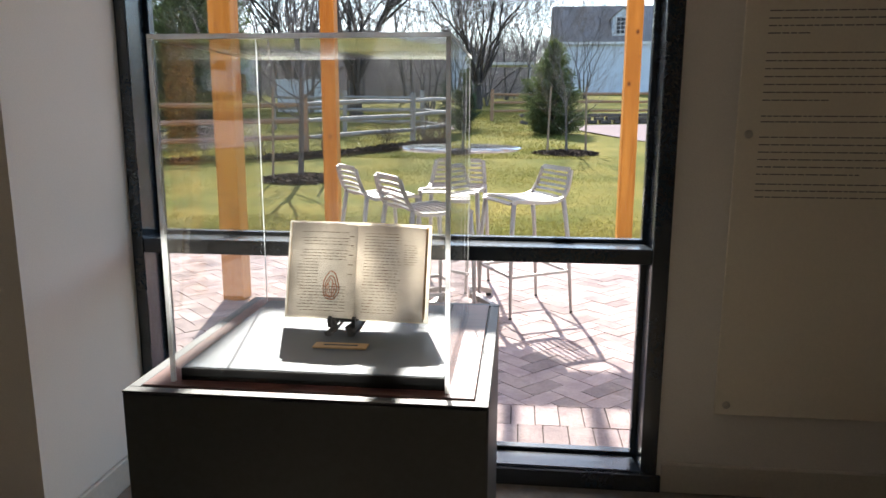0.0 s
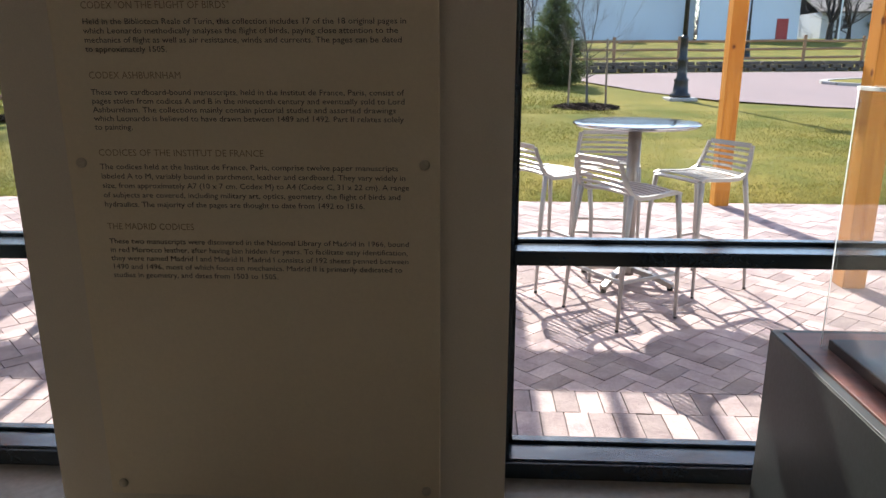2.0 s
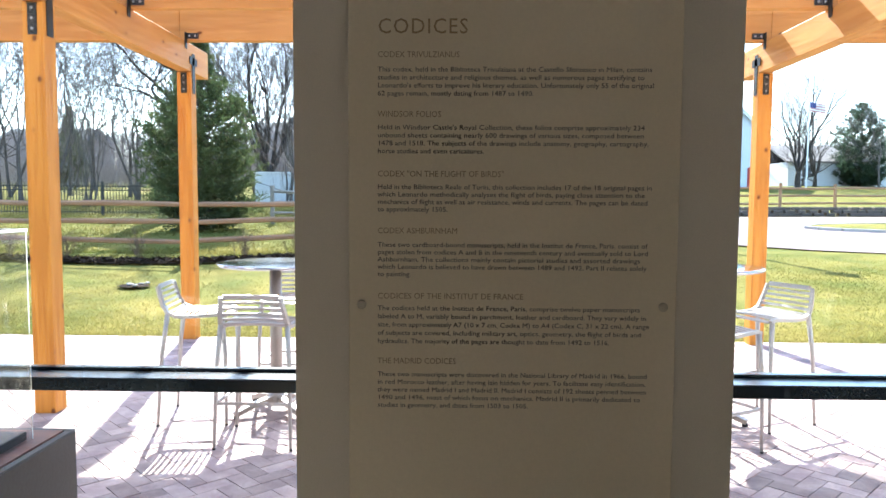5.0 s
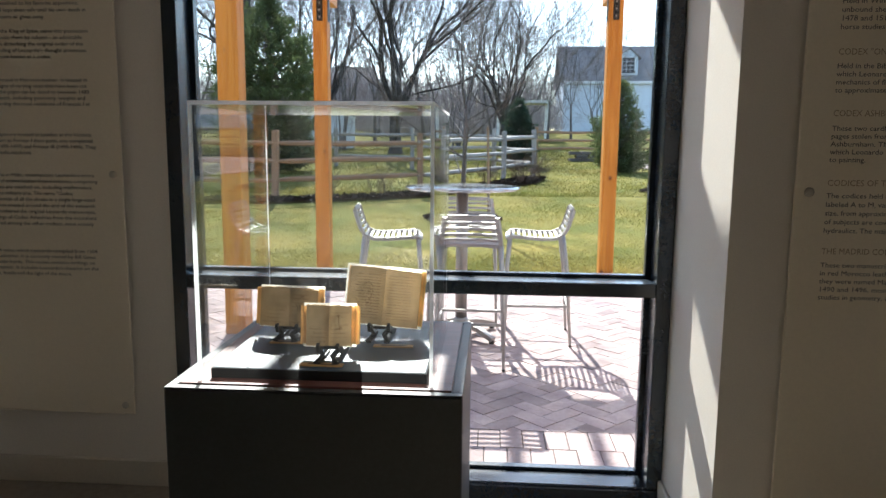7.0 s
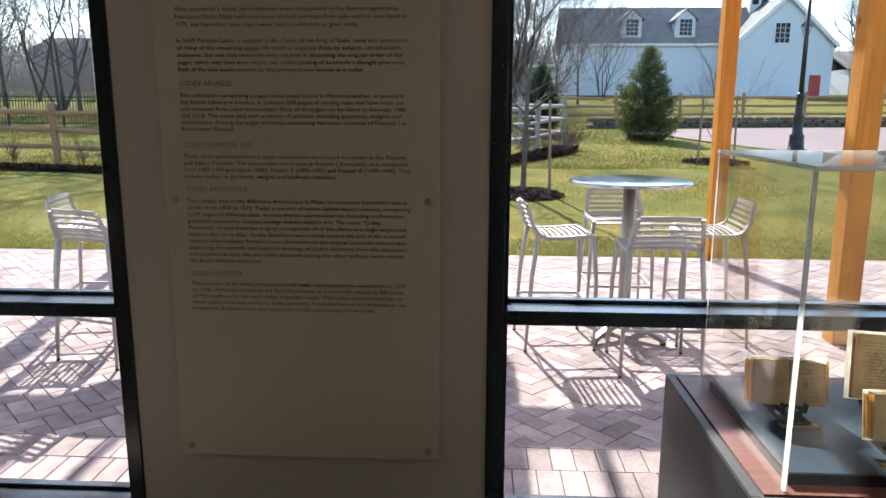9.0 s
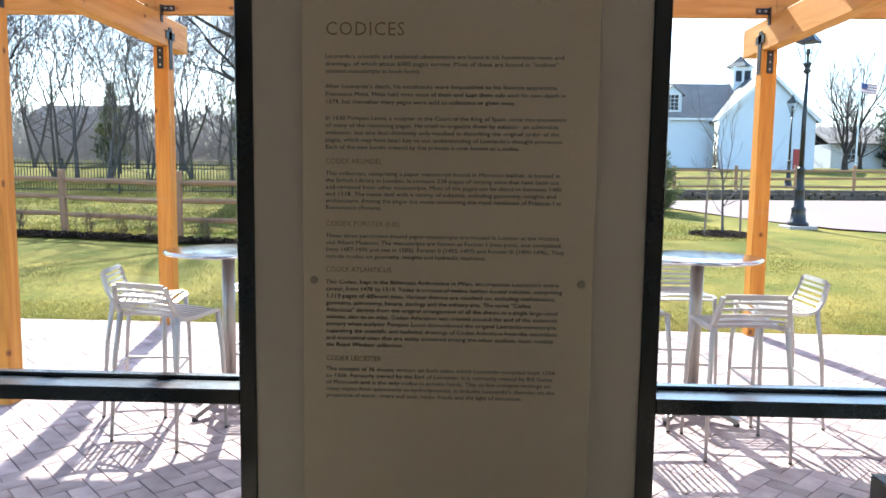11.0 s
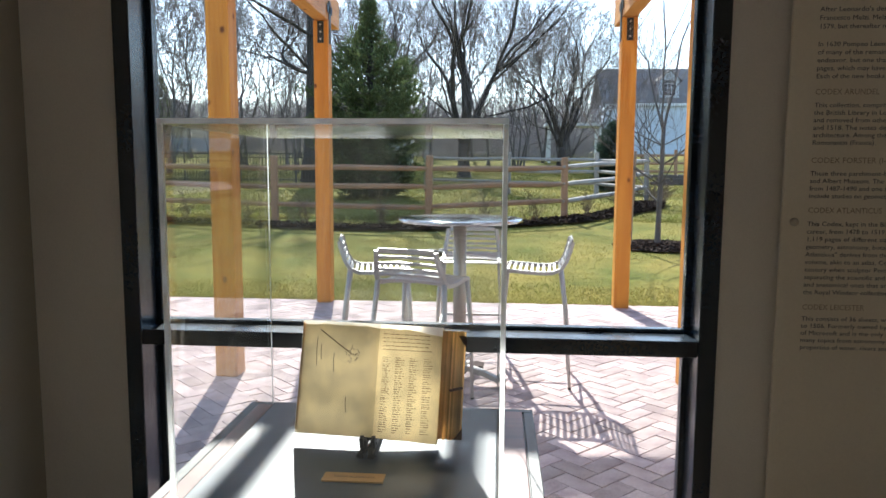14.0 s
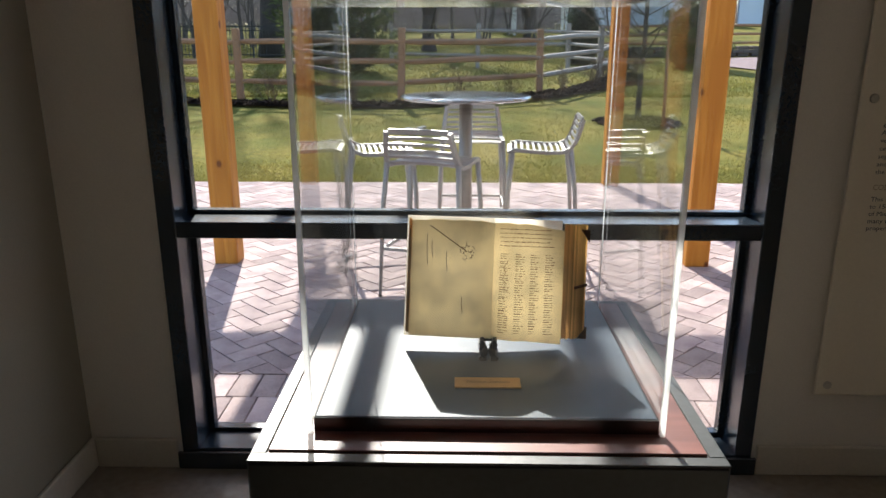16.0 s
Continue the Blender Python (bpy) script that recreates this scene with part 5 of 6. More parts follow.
big = bare_tree("oak_tree", 2, 21, 0.50, "massive bare oak with a dark straight trunk on the lawn", trunk=0.52, forks=4, lean=0.7, depth=5, wide=0.6, rise=0.03, wander=0.17, least=0.011, bark=M_BARKDARK, side_limbs=9, bend=0.006, limb=(0.16, 0.28))
place_all(big, [(-14.3, 31.2, 1.0, 40)])
ta = bare_tree("bare_tree", 11, 12.5, 0.125, "leafless grey-brown tree in the far woods", trunk=0.26, forks=3, lean=0.4, least=0.0115)
tb = bare_tree("bare_tree", 23, 13, 0.095, "leafless tree of two grey-brown stems in the far woods", trunk=0.34, forks=2, lean=0.35, depth=4, least=0.012, stems=2, side_limbs=3)
tc = bare_tree("bare_tree", 37, 11, 0.075, "leafless tree of several leaning stems at the lawn's edge", trunk=0.20, forks=2, lean=0.4, depth=4, least=0.009, stems=5, side_limbs=1)
fan = bare_tree("bare_tree", 41, 12.5, 0.34, "broad bare tree whose limbs fan out from a short trunk", trunk=0.13, forks=7, lean=0.62, depth=5, wide=0.42, rise=0.045, wander=0.11, least=0.010, bark=M_BARKDARK, side_limbs=1)
place_all(fan, [(-8.0, 35.0, 1.0, 0), (-13.4, 42, 0.95, 130), (-2.6, 44, 0.8, 130), (-33, 39, 1.05, 250), (27.3, 63, 0.86, 60), (31.2, 68, 0.62, 200)])
place_all(ta, [(-27, 40, 1.05, 0), (-23.5, 46, 1.0, 150), (-41, 44, 1.2, 20), (-19, 52, 1.1, 260), (-30, 54, 1.25, 310), (-12, 55, 1.05, 190), (-4, 58, 1.05, 75), (2.2, 51, 0.72, 33), (32, 72, 1.0, 15), (-50, 55, 1.3, 200), (-10.5, 44, 0.9, 120), (-18.5, 41, 0.9, 345), (-31, 37, 0.95, 200), (-36, 47, 1.1, 90), (-22, 56, 1.2, 140), (-44.5, 51, 1.2, 300), (-28, 47, 1.0, 250), (-16.5, 51, 1.0, 65), (-7, 47, 0.85, 15), (0.4, 48.5, 0.75, 210), (36, 66, 0.8, 300)])
place_all(tb, [(-24, 37.5, 1.0, 10), (-31, 45, 1.05, 70), (-21.5, 43, 1.0, 200), (-15.5, 47, 1.1, 290), (-8.2, 52, 1.1, 140), (-1.2, 54, 0.9, 45), (-37, 52, 1.2, 110), (-26, 60, 1.3, 20), (-6, 64, 1.2, 330), (9, 82, 1.1, 60), (18, 84, 1.1, 170), (1, 66, 1.0, 240), (-45, 36, 1.1, 30), (-39, 34, 0.9, 130), (-29, 41.5, 0.95, 220), (-34.5, 43, 1.0, 310), (-37.5, 40, 1.0, 95), (-42, 48, 1.15, 160), (-25.5, 51, 1.1, 35), (-12.8, 49, 1.0, 245), (-47, 44, 1.15, 280), (-3.4, 50, 0.9, 100), (-33, 57, 0.7, 15), (-21, 60, 0.7, 250), (-13, 60, 0.7, 310), (-44, 58, 0.8, 80), (-5, 60, 0.6, 150)])
place_all(tc, [(-5.2, 41.5, 0.9, 100), (-11.5, 39, 0.85, 200), (-2.2, 47, 0.8, 300), (-21, 36, 0.7, 160), (-28.5, 34, 0.6, 60), (4.6, 56, 0.85, 240), (-17.2, 38.5, 0.6, 20)])
young = bare_tree("young_tree", 51, 5.4, 0.048, "slender young bare tree tied to wooden stakes in mulch", trunk=0.36, forks=3, lean=0.3, depth=3, wide=0.4, rise=0.1, wander=0.08, least=0.0045, group="young staked trees", side_limbs=12, bend=0.012)
place_all(young, [(-3.75, 11.95, 1.0, 0), (1.05, 17.2, 0.66, 120)])
def stake(x, y, lx, ly):
    bm = tube([(0, 0, -0.1), (lx, ly, 1.55)], [0.026, 0.022], 6)
    ob = part("tree_stake", bm, M_STAKE)
    ob.matrix_world = pose(x, y, ground_z(y))
    tagged(ob, "weathered wooden stake beside a young tree", "stake", "tree stakes")
for cx, cy in ((-3.75, 11.95), (1.05, 17.2)):
    stake(cx - 0.46, cy - 0.1, 0.05, 0.02), stake(cx + 0.45, cy + 0.1, -0.04, 0.0)

def woods(name, x0, x1, y0, y1, count, h0, h1, seed, w=0.02):
    """Far thicket: slender leaning stems and twigs, too many to count."""
    r = np.random.RandomState(seed)
    n = count
    x, y = r.uniform(x0, x1, n), r.uniform(y0, y1, n)
    g = np.array([ground_z(v) for v in y])
    z0 = g + r.uniform(0, 1, n) ** 1.6 * h1 * 0.7
    ln = r.uniform(h0, h1, n) * 0.3
    a, ph = r.uniform(0, 2 * math.pi, n), r.uniform(0.0, 0.9, n)
    dx, dy, dz = np.cos(a) * np.sin(ph) * ln, np.sin(a) * np.sin(ph) * ln, np.cos(ph) * ln
    wd = w * r.uniform(0.5, 1.4, n)
    v = np.zeros((n, 3, 3))
    v[:, 0], v[:, 1], v[:, 2] = np.stack([x - wd, y, z0], 1), np.stack([x + wd, y, z0], 1), np.stack([x + dx, y + dy, z0 + dz], 1)
    me = bpy.data.meshes.new(name)
    me.from_pydata(v.reshape(-1, 3).tolist(), [], np.arange(n * 3).reshape(-1, 3).tolist())
    me.materials.append(M_TWIGHAZE)
    tagged(new(name, me), "tangled leafless brushwood at the wood's edge, paled for haze", "thicket", kind="stuff")
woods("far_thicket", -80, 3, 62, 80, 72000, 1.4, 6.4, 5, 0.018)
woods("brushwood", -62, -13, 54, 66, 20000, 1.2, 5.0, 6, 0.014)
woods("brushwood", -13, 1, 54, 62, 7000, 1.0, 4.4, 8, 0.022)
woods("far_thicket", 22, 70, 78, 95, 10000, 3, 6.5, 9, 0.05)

def plumed_conifer(name, seed, height, radius, plumes, leaves, material, label, taper=2.2, leaf=1.0, profile=None):
    """A full, uneven evergreen: ascending feathery plumes on a tapering trunk."""
    rnd = random.Random(seed)
    t = thing(name, pose(0, 0, 0), label, "conifer", "conifers")
    part("trunk", tube([(0, 0, -0.1), (0.03, 0, height * 0.5), (0, 0.02, height)], [height * 0.024, height * 0.013, 0.008], 8), M_BARKDARK, t, "", True)
    stems, verts, faces = [], [], []
    for k in range(plumes):
        s = min(0.985, (k + rnd.random()) / plumes)
        s = 0.03 + 0.95 * s ** 1.25
        full = (0.72 + 1.6 * s if s < 0.175 else 1.0) * (1 - (max(0.0, s - 0.12) / 0.88) ** taper)
        if profile:                  # share of the radius at shares of the height
            full = float(np.interp(s, profile[0], profile[1]))
        a = k * 2.39996 + rnd.uniform(-0.4, 0.4)
        lump = 1 + 0.16 * math.sin(3 * a + 9 * s) + 0.10 * math.sin(5 * a - 17 * s)
        r = max(0.10, radius * full * lump * rnd.uniform(0.72, 1.08))
        up = rnd.uniform(0.15, 0.75) * r * (0.5 + 0.6 * s)
        p0 = Vector((0, 0, height * s - 0.10 * r))
        p2 = Vector((math.cos(a) * r, math.sin(a) * r, height * s + up - 0.12 * r))
        p1 = p0.lerp(p2, 0.55) - Vector((0, 0, 0.12 * r))
        stems.append(([p0, p1, p2], [0.018, 0.011, 0.004]))
        n = int(leaves * (0.35 + 0.65 * full))
        for q in range(n):
            u = 0.25 + 0.75 * rnd.random() ** 0.7
            c = p0.lerp(p1, u * 2) if u < 0.5 else p1.lerp(p2, u * 2 - 1)
            size = leaf * rnd.uniform(0.10, 0.22) * (0.6 + 0.4 * full)
            out = (p2 - p1).normalized()
            d = (out * 0.8 + Vector((rnd.gauss(0, 0.7), rnd.gauss(0, 0.7), rnd.gauss(0.15, 0.6)))).normalized()
            o = d.cross(Vector((rnd.uniform(-1, 1), rnd.uniform(-1, 1), rnd.uniform(-1, 1)))).normalized() * size * 0.13
            c = c + Vector((rnd.gauss(0, 0.05), rnd.gauss(0, 0.05), rnd.gauss(0, 0.05)))
            i = len(verts)
            verts += [tuple(c - o * 0.5), tuple(c + d * size * 0.45 + o), tuple(c + d * size), tuple(c + d * size * 0.4 - o)]
            faces.append((i, i + 1, i + 2, i + 3))
    sticks("boughs", stems, 3, 0.004, M_BARKDARK, t)
    me = bpy.data.meshes.new("needles")
    me.from_pydata(verts, [], faces)
    me.materials.append(material)
    ob = new("needles", me)
    ob.parent = t
    return t
def put(ob, x, y, a=0, s=1.0):
    ob.matrix_world = Matrix.Translation((x, y, ground_z(y))) @ Matrix.Rotation(radians(a), 4, "Z")
    ob.scale = (s, s, s)
put(plumed_conifer("conifer", 3, 6.2, 1.8, 560, 80, M_NEEDLE, "broad dark green feathery conifer behind the rail fence", profile=((0.0, 0.12, 0.4, 0.6, 0.72, 0.8, 1.0), (0.7, 0.95, 1.0, 0.82, 0.5, 0.24, 0.05))), -10.35, 22.6)
put(plumed_conifer("spruce", 5, 3.05, 1.06, 340, 64, M_NEEDLE, "small dense pyramid spruce at the plaza's edge", 1.75, 0.75), 1.0, 24.4)
put(plumed_conifer("spruce", 8, 2.5, 0.62, 260, 55, M_NEEDLE2, "dark rounded evergreen bush beyond the fence", 2.6, 0.75), -2.3, 26.5, 30)
put(plumed_conifer("pine_tree", 9, 8.2, 2.7, 300, 45, M_NEEDLE2, "tall dark round-crowned pine beyond the plaza", 2.6, 2.6), 37, 71)
# lighter needles on this distant spruce stand in for haze
put(plumed_conifer("spruce", 12, 6.6, 1.4, 220, 40, M_NEEDLE, "thin spruce among the far bare trees", 1.2, 2.0), -34, 58)

def shrub(seed, h, stems, label):
    rnd = random.Random(seed)
    bm = bmesh.new()
    for s in range(stems):
        a, ln = rnd.uniform(0, 2 * math.pi), h * rnd.uniform(0.6, 1.1)
        d = Vector((math.cos(a) * rnd.uniform(0.1, 0.6), math.sin(a) * rnd.uniform(0.1, 0.6), 1)).normalized()
        limb = []
        branches(rnd, (rnd.gauss(0, 0.05), rnd.gauss(0, 0.05), -0.03), d, ln * 0.75, 0.010, 2, limb, 0.45, (2, 3), 0, 3)
        for pts, radii, dep in limb:
            tube(pts, [max(r, 0.0035) for r in radii], 3, bm, False)
    ob = part("bare_shrub", bm, M_SHRUB)
    return tagged(ob, label, "shrub", "bare shrubs")
sa, sb = shrub(1, 0.62, 9, "small leafless shrub in the mulch bed"), shrub(2, 0.8, 16, "dense leafless reddish shrub in the mulch bed")
def spread_out(ob, spots):
    for i, (x, y, a) in enumerate(spots):
        m = pose(x, y, ground_z(y) + 0.02, 0, 0, a)
        if i == 0:
            ob.matrix_world = m
        else:
            copy_thing(ob, m)
spread_out(sa, [(-14.6, 15.2, 0), (-13.0, 15.0, 50), (-12.1, 14.6, 100), (-11.4, 14.3, 20), (-10.2, 14.2, 80), (-8.6, 14.0, 140), (-6.6, 14.5, 10), (-5.6, 15.0, 60), (-4.4, 15.9, 120), (-16.4, 15.4, 30)])
spread_out(sb, [(-2.5, 18.6, 0), (-2.2, 19.4, 70), (-1.9, 20.2, 140), (-2.6, 20.6, 200), (-3.4, 18.0, 30)])

# ---- lamps of the plaza ----
def street_lamp():
    t = thing("street_lamp", pose(0, 0, 0), "black cast-iron street lamp with a glass lantern", "street lamp", "plaza street lamps")
    part("footing", box(-0.36, 0.36, -0.36, 0.36, -0.1, 0.06, 0.02), M_KERB, t, "pale concrete footing")
    part("base", lathe([(0.26, 0.06), (0.26, 0.14), (0.20, 0.18), (0.17, 0.45), (0.19, 0.50), (0.13, 0.56), (0.115, 0.95), (0.14, 1.0), (0.10, 1.06), (0.09, 1.5), (0.11, 1.53), (0.07, 1.6)], 16), M_LAMPBLK, t, "fluted base", True)
    part("shaft", lathe([(0.065, 1.58), (0.045, 4.05)], 12), M_LAMPBLK, t, "", True)
    part("collar", lathe([(0.05, 4.0), (0.11, 4.06), (0.05, 4.12), (0.09, 4.2), (0.12, 4.26), (0.05, 4.28)], 12), M_LAMPBLK, t, "", True)
    for k in range(4):
        a0, a1 = math.pi / 4 + k * math.pi / 2, math.pi / 4 + (k + 1) * math.pi / 2
        part("lantern_bar", tube([(0.13 * math.cos(a0), 0.13 * math.sin(a0), 4.26), (0.30 * math.cos(a0), 0.30 * math.sin(a0), 4.78)], 0.014, 5), M_LAMPBLK, t)
        bm = bmesh.new()
        q = [(0.125, a0, 4.26), (0.125, a1, 4.26), (0.29, a1, 4.78), (0.29, a0, 4.78)]
        bm.faces.new([bm.verts.new((r * math.cos(a), r * math.sin(a), z)) for r, a, z in q])
        part("lantern_pane", bm, M_LAMPGLASS, t, "clear lantern glass").visible_shadow = False
    part("lantern_roof", lathe([(0.36, 4.78), (0.34, 4.81), (0.13, 5.02), (0.11, 5.10), (0.05, 5.13), (0.045, 5.2), (0.02, 5.26)], 4), M_LAMPBLK, t)
    part("burner", lathe([(0.03, 4.27), (0.03, 4.45), (0.06, 4.5), (0.05, 4.62)], 8), M_LAMPBLK, t)
    return t
lamp = street_lamp()
lamp.matrix_world = pose(3.74, 19.3, ground_z(19.3))
copy_thing(lamp, pose(13.2, 41.6, ground_z(41.6)))

# ---- buildings ----
def gable_prism(x0, x1, y0, y1, z0, z1, along_x, over=0.3, thick=0.18):
    """Two roof slopes between eaves at z0 and a ridge at z1."""
    bm = bmesh.new()
    if along_x:
        ym = (y0 + y1) / 2
        for ya, yb in ((y0 - over, ym), (y1 + over, ym)):
            drop = over * (z1 - z0) / (ym - y0)
            lo, hi = [(x0 - over, ya, z0 - drop), (x1 + over, ya, z0 - drop)], [(x1 + over, ym, z1), (x0 - over, ym, z1)]
            a = [bm.verts.new(p) for p in lo + hi]
            b = [bm.verts.new((p[0], p[1], p[2] + thick)) for p in lo + hi]
            bm.faces.new(a), bm.faces.new(b[::-1])
            for k in range(4):
                bm.faces.new((a[k], b[k], b[(k + 1) % 4], a[(k + 1) % 4]))
    else:
        xm = (x0 + x1) / 2
        for xa in (x0 - over, x1 + over):
            drop = over * (z1 - z0) / (xm - x0)
            lo, hi = [(xa, y0 - over, z0 - drop), (xa, y1 + over, z0 - drop)], [(xm, y1 + over, z1), (xm, y0 - over, z1)]
            a = [bm.verts.new(p) for p in lo + hi]
            b = [bm.verts.new((p[0], p[1], p[2] + thick)) for p in lo + hi]
            bm.faces.new(a), bm.faces.new(b[::-1])
            for k in range(4):
                bm.faces.new((a[k], b[k], b[(k + 1) % 4], a[(k + 1) % 4]))
    bmesh.ops.recalc_face_normals(bm, faces=bm.faces)
    return bm

def gable_wall(x0, x1, y, z0, z1, zr, thick=0.25):
    bm = bmesh.new()
    pts = [(x0, z0), (x1, z0), (x1, z1), ((x0 + x1) / 2, zr), (x0, z1)]
    f = [bm.verts.new((x, y, z)) for x, z in pts]
    b = [bm.verts.new((x, y + thick, z)) for x, z in pts]
    bm.faces.new(f), bm.faces.new(b[::-1])
    for k in range(5):
        bm.faces.new((f[k], b[k], b[(k + 1) % 5], f[(k + 1) % 5]))
    bmesh.ops.recalc_face_normals(bm, faces=bm.faces)
    return bm

def sash_window(parent, x, y, z, w, h, mullions=(3, 4)):
    win = part("window", box(x - w / 2, x + w / 2, y - 0.05, y + 0.02, z, z + h, 0.01), M_FARGLASS, parent, "dark sash window")
    fr = bmesh.new()
    k = 0.09
    for b in ((x - w / 2 - k, x - w / 2, z - k, z + h + k), (x + w / 2, x + w / 2 + k, z - k, z + h + k), (x - w / 2, x + w / 2, z + h, z + h + k), (x - w / 2, x + w / 2, z - k, z)):
        box(b[0], b[1], y - 0.10, y, b[2], b[3], bm=fr)
    for i in range(1, mullions[0]):
        xx = x - w / 2 + w * i / mullions[0]
        box(xx - 0.02, xx + 0.02, y - 0.075, y - 0.051, z, z + h, bm=fr)
    for i in range(1, mullions[1]):
        zz = z + h * i / mullions[1]
        box(x - w / 2, x + w / 2, y - 0.075, y - 0.051, zz - 0.02, zz + 0.02, bm=fr)
    part("frame", fr, M_TRIM, win, "white window frame")

def clapboards(parent, x0, x1, y, z0, z1, step=0.16, gable=None):
    """Overlapping boards on a front; gable: (eave, ridge) narrows them towards the ridge."""
    bm = bmesh.new()
    z = z0
    while z < z1:
        a, b = x0, x1
        if gable and z > gable[0]:
            k = (z - gable[0]) / (gable[1] - gable[0])
            a, b = x0 + (x1 - x0) / 2 * k, x1 - (x1 - x0) / 2 * k
            if b - a < 0.3:
                break
        v = [bm.verts.new(p) for p in ((a, y - 0.035, z), (b, y - 0.035, z), (b, y - 0.006, z + step), (a, y - 0.006, z + step))]
        bm.faces.new(v)
        u = [bm.verts.new(p) for p in ((a, y, z), (b, y, z))]
        bm.faces.new((u[0], u[1], v[1], v[0]))
        z += step
    tagged(part("clapboards", bm, M_SIDING, parent, "pale clapboard siding"), kind="stuff")

barn = thing("barn", pose(16, 64, ground_z(64)), "white clapboard barn with a dormered wing and a cupola", "barn")
bi = barn.matrix_world.inverted()
def bpart(name, bm, material, label=""):
    bmesh.ops.transform(bm, matrix=bi, verts=bm.verts)
    return part(name, bm, material, barn, label)
GZ = ground_z(64) - 0.3
GX0, GX1, GY = 16.9, 25.1, 64.0
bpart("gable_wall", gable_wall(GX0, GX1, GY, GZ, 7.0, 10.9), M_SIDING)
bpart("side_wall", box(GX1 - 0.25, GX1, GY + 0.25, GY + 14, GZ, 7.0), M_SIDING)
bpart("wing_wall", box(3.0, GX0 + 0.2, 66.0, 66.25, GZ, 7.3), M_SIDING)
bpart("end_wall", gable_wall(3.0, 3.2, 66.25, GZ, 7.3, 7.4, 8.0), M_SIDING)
bpart("gable_roof", gable_prism(GX0, GX1, GY, GY + 14, 7.0, 10.9, False), M_ROOFDARK, "dark slate roof")
bpart("wing_roof", gable_prism(3.0, GX0 + 2.5, 66.0, 74.0, 7.3, 10.6, True), M_ROOF, "grey-brown shingle roof")
def shifted(f, *a):
    before = set(bpy.data.objects)
    f(barn, *a)
    for o in set(bpy.data.objects) - before:
        if o.parent is barn:
            o.matrix_basis = bi @ o.matrix_basis
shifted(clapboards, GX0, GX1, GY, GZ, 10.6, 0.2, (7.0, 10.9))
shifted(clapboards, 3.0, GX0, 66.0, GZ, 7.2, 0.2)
shifted(sash_window, 20.75, GY - 0.03, 7.1, 1.2, 1.6)
bpart("eave_trim", box(3.0, GX0, 65.68, 65.8, 7.0, 7.22), M_TRIM, "white eaves board")
for s in (-1, 1):
    bm = bmesh.new()
    xe, xm = (GX0 - 0.3, (GX0 + GX1) / 2) if s < 0 else (GX1 + 0.3, (GX0 + GX1) / 2)
    bar([(xe, GY - 0.33, 6.78), (xm, GY - 0.33, 10.95)], 0.08, 0.32, bm, up=(0, 0, 1))
    bpart("rake_trim", bm, M_TRIM, "white rake board")
for dx in (8.7, 13.35):
    d = part("dormer", box(dx - 0.85, dx + 0.85, 66.35, 69.0, 7.75, 9.35, m=bi), M_SIDING, barn, "white dormer with a sash window")
    part("dormer_front", gable_wall(dx - 0.85, dx + 0.85, 66.30, 9.35, 9.36, 10.1, 0.1), M_SIDING, d).matrix_basis = bi
    part("dormer_roof", gable_prism(dx - 0.9, dx + 0.9, 66.3, 69.8, 9.35, 10.12, False, 0.18, 0.1), M_ROOF, d).matrix_basis = bi
    shifted(sash_window, dx, 66.33, 7.95, 1.05, 1.35)
bpart("red_door", box(23.3, 24.25, GY - 0.1, GY - 0.04, GZ + 0.3, GZ + 2.0, 0.02), M_REDDOOR, "red panelled door")
cup = bpart("cupola", box(19.95, 21.65, 69.8, 71.5, 10.2, 12.4), M_TRIM, "white louvred cupola")
part("cupola_roof", lathe([(1.5, 12.4), (0.75, 12.85), (0.05, 13.5)], 4, at=(20.8, 70.65, 0)), M_ROOFDARK, cup).matrix_basis = bi
for lx in (20.4, 21.2):
    part("louvre", box(lx - 0.27, lx + 0.27, 69.76, 69.8, 11.0, 12.0), M_FARGLASS, cup).matrix_basis = bi

def far_house(x, y, w, d, h, ridge, wall, roof, label, name="house", windows=3):
    t = thing(name, pose(x, y, ground_z(y)), label, "house", "far houses")
    part("walls", box(-w / 2, w / 2, 0, d, -0.3, h), wall, t)
    part("roof", gable_prism(-w / 2, w / 2, 0, d, h, ridge, True), roof, t)
    for i in range(windows):
        xx = -w / 2 + w * (i + 0.5) / windows
        sash_window(t, xx, -0.01, h * 0.38, w / windows * 0.3, h * 0.4, (2, 2))
    return t
far_house(40, 72, 19, 9, 2.4, 4.2, M_FARWALL, M_ROOF, "low grey house with a shingle roof beyond the plaza", windows=5)
far_house(-21.5, 80.5, 8.5, 7, 5.0, 7.0, M_FARWALL, M_ROOF, "pale grey two-storey house behind the bare woods", windows=3)
far_house(-50, 80.5, 10, 8, 4.4, 6.2, M_FARWALL, M_ROOFDARK, "grey house half hidden by the woods", windows=3)
# pale utility enclosure before the woods
enc = thing("utility_enclosure", pose(-12.45, 40, ground_z(40)), "low pale grey utility enclosure before the woods", "enclosure")
part("body", box(-1.2, 1.2, 0, 1.6, -0.2, 1.72, 0.03), M_FARWALL, enc)
part("lid", box(-1.27, 1.27, -0.08, 1.68, 1.723, 1.80, 0.02), M_TRIM, enc)
for dx in (-0.6, 0.6):
    part("door", box(dx - 0.55, dx + 0.55, -0.03, -0.003, 0.1, 1.62, 0.006), M_FARWALL, enc)
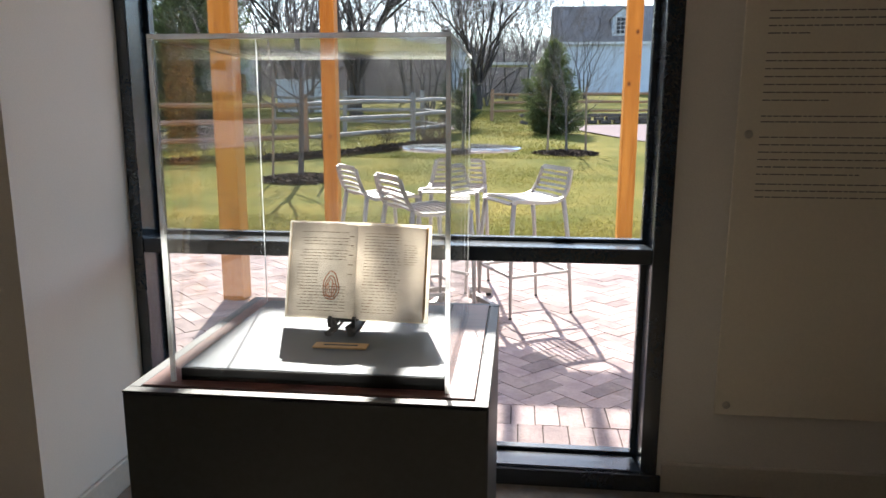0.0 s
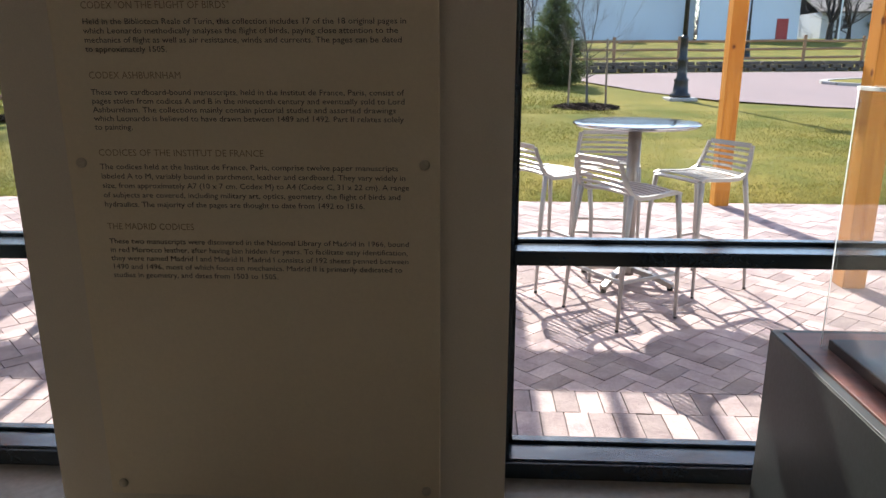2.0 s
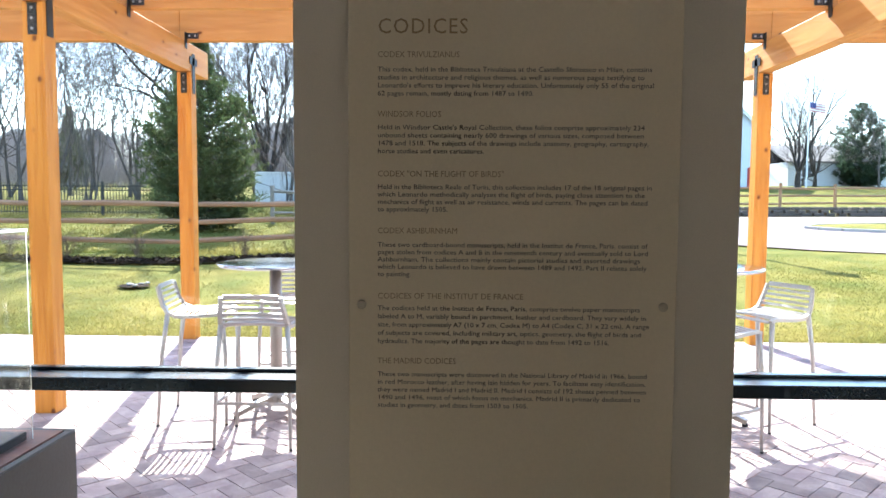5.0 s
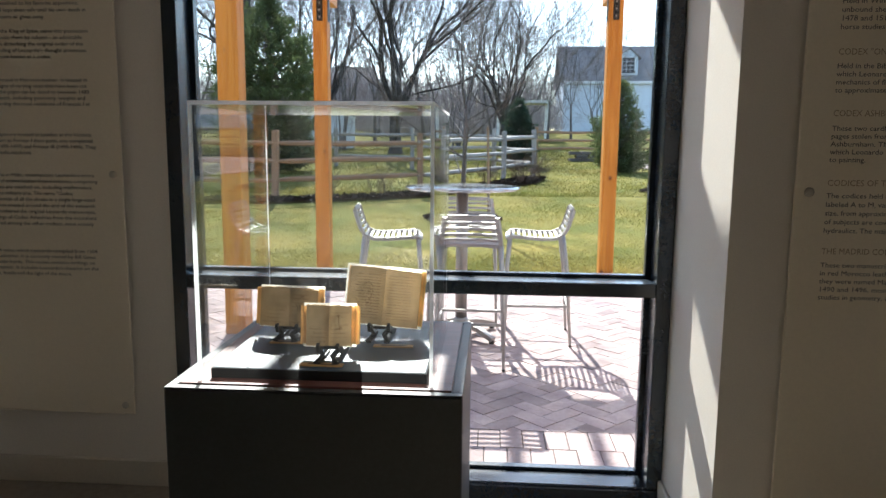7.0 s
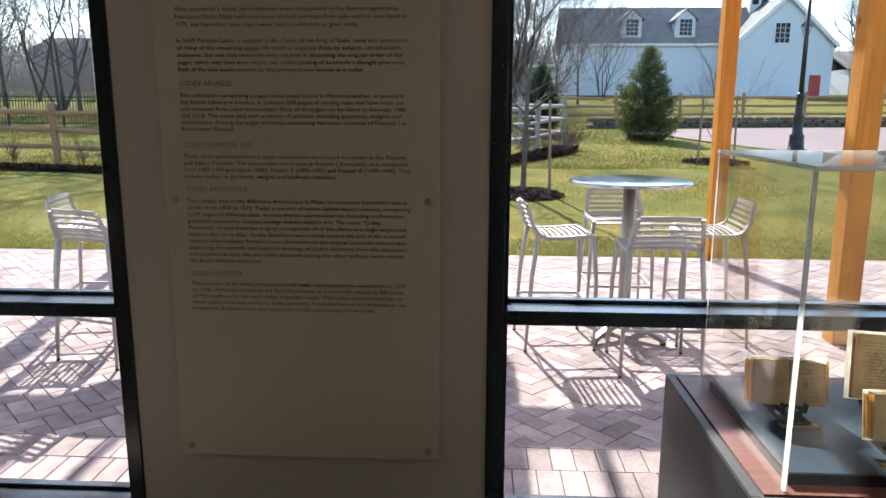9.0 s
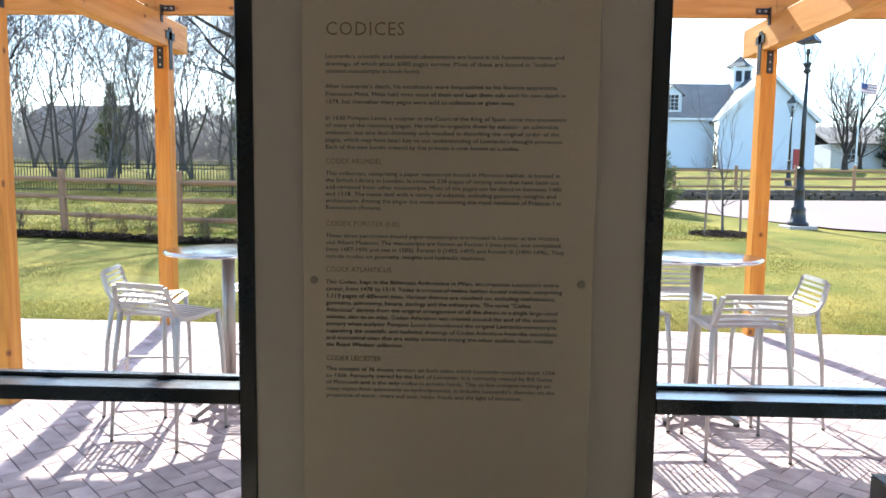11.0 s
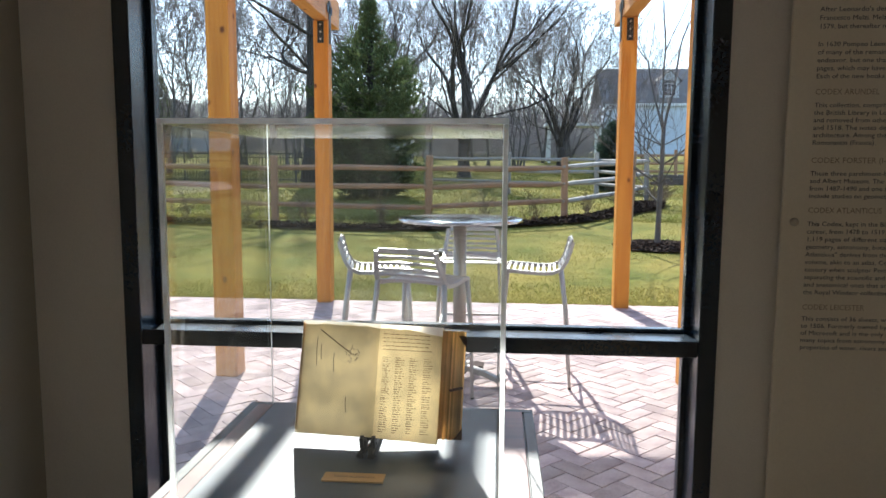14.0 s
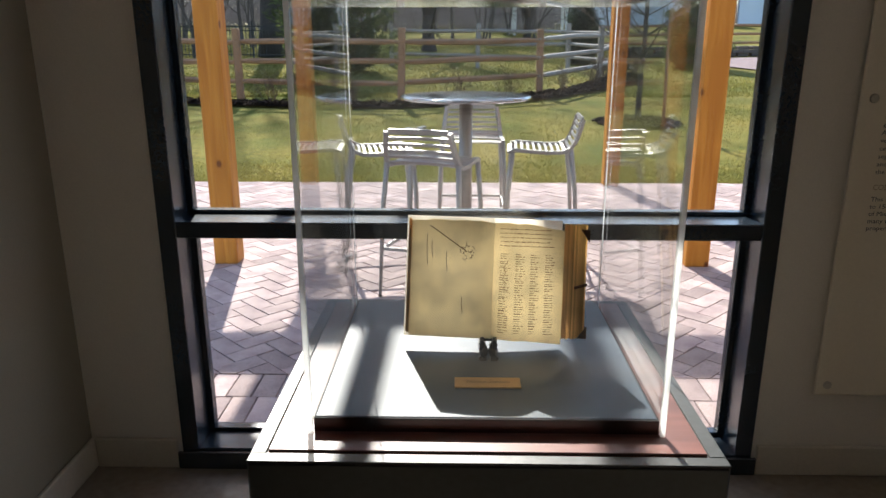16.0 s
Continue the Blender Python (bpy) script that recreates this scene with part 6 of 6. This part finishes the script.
# white garden arbour by the wing of the barn
arb = thing("arbour", pose(-1.2, 50, ground_z(50)), "white painted garden arbour frame before the woods", "arbour")
for ax in (-1.7, 1.7):
    for ay in (0, 2.0):
        part("post", box(ax - 0.09, ax + 0.09, ay - 0.09, ay + 0.09, -0.1, 2.5), M_TRIM, arb)
part("roof_frame", box(-2.0, 2.0, -0.3, 2.3, 2.5, 2.68), M_TRIM, arb)
# flag pole
fp = thing("flagpole", pose(26.6, 60, ground_z(60)), "tall white flagpole with a faded flag", "flagpole")
part("pole", lathe([(0.07, -0.1), (0.05, 8.2), (0.02, 8.25)], 10), M_TRIM, fp)
part("ball", lathe([(0.02, 8.2), (0.09, 8.3), (0.02, 8.4)], 10), M_BRASS, fp)
def flag_band(u0, u1, v0, v1):
    bm = bmesh.new()
    cols = [[bm.verts.new((0.05 + 1.25 * u, 0.10 * math.sin(u * 6), 7.2 - 0.25 * u - 0.75 * v)) for v in (v0, v1)] for u in (u0 + (u1 - u0) * i / 8 for i in range(9))]
    for a, b in zip(cols, cols[1:]):
        bm.faces.new((a[0], a[1], b[1], b[0]))
    return bm
for i in range(7):
    part("flag_stripe", flag_band(0.0 if i > 3 else 0.42, 1.0, i / 7, (i + 1) / 7), M_FLAG if i % 2 == 0 else M_TRIM, fp, "red stripe" if i % 2 == 0 else "white stripe")
part("flag_corner", flag_band(0.0, 0.42, 0.0, 4 / 7), M_FLAGBLUE, fp, "blue corner field")

# ---- patio paving ----
patio = part("pavement", box(-15, 8, OUT, PATIO_Y, -0.11, -0.048), M_SAND)
tagged(patio, "sandy bed under the patio's brick paving", "patio", kind="structure")
PW, PL, JOINT, ZT = 0.104, 0.208, 0.005, -0.038
def paver_mesh(w, l):
    return mesh_of(box(-l / 2, l / 2, -w / 2, w / 2, -0.04, 0.0, 0.0025), "brick", M_PAVER)
PM = paver_mesh(PW - JOINT, PL - JOINT)
nrnd = random.Random(15)
S1, S0 = 3.126, 2.700            # the two soldier courses by the building
loose, singles = [], 0
def put_brick(x, y, turn, near):
    global singles
    z = ZT + nrnd.uniform(-0.0022, 0.0015)
    if near and singles < 298:
        piece("brick", PM, patio, pose(x, y, z, nrnd.uniform(-0.5, 0.5), nrnd.uniform(-0.5, 0.5), turn + nrnd.uniform(-0.5, 0.5)))
        singles += 1
    else:
        loose.append((x, y, z, turn, PL - JOINT, PW - JOINT))
def near_window(x, y):
    return -7.75 < x < -5.45 and y < 5.3
for row in range(2):
    y = S1 - PL / 2 - row * PL
    x = -15 + 0.03 * row
    while x < 8:
        put_brick(x, y, 90, near_window(x, y))
        x += PW
clip = []
c45 = math.sqrt(0.5)
for a in range(-110, 112):
    for b in range(-150, 150):
        k = (a - b) % 4
        if k == 0:
            u, v, horizontal = a + 1.0, b + 0.5, True
        elif k == 3:
            u, v, horizontal = a + 0.5, b + 1.0, False
        else:
            continue
        x, y = -3.5 + (u - v) * PW * c45, 5.3 + (u + v) * PW * c45
        if not (-15 < x < 8 and S1 - 0.12 < y < PATIO_Y + 0.1):
            continue
        turn = 45 if horizontal else 135
        if S1 + 0.112 < y < PATIO_Y - 0.112:
            put_brick(x, y, turn, near_window(x, y))
        else:
            clip.append((x, y, turn))
vs, fs = [], []
def add_prism(poly, z, depth=0.045):
    n, i = len(poly), len(vs)
    vs.extend([(x, y, z) for x, y in poly] + [(x, y, z - depth) for x, y in poly])
    fs.append(tuple(range(i, i + n)))
    for k in range(n):
        fs.append((i + k, i + n + k, i + n + (k + 1) % n, i + (k + 1) % n))
def corners(x, y, turn, l, w):
    c, s = math.cos(radians(turn)), math.sin(radians(turn))
    return [(x + c * p - s * q, y + s * p + c * q) for p, q in ((-l / 2, -w / 2), (l / 2, -w / 2), (l / 2, w / 2), (-l / 2, w / 2))]
def cut(poly, limit, keep_above):
    out = []
    for (xa, ya), (xb, yb) in zip(poly, poly[1:] + poly[:1]):
        ina, inb = (ya >= limit) == keep_above, (yb >= limit) == keep_above
        if ina:
            out.append((xa, ya))
        if ina != inb:
            k = (limit - ya) / (yb - ya)
            out.append((xa + (xb - xa) * k, limit))
    return out
for x, y, z, turn, l, w in loose:
    add_prism(corners(x, y, turn, l, w), z)
for x, y, turn in clip:
    poly = cut(cut(corners(x, y, turn, PL - JOINT, PW - JOINT), S1 + 0.002, True), PATIO_Y, False)
    if len(poly) > 2:
        add_prism(poly, ZT + nrnd.uniform(-0.002, 0.001))
me = bpy.data.meshes.new("brick_field")
me.from_pydata(vs, [], fs)
me.materials.append(M_PAVERJ)
field = new("brick_field", me)
field.parent = patio
tagged(field, "red clay bricks laid in herringbone", kind="stuff")
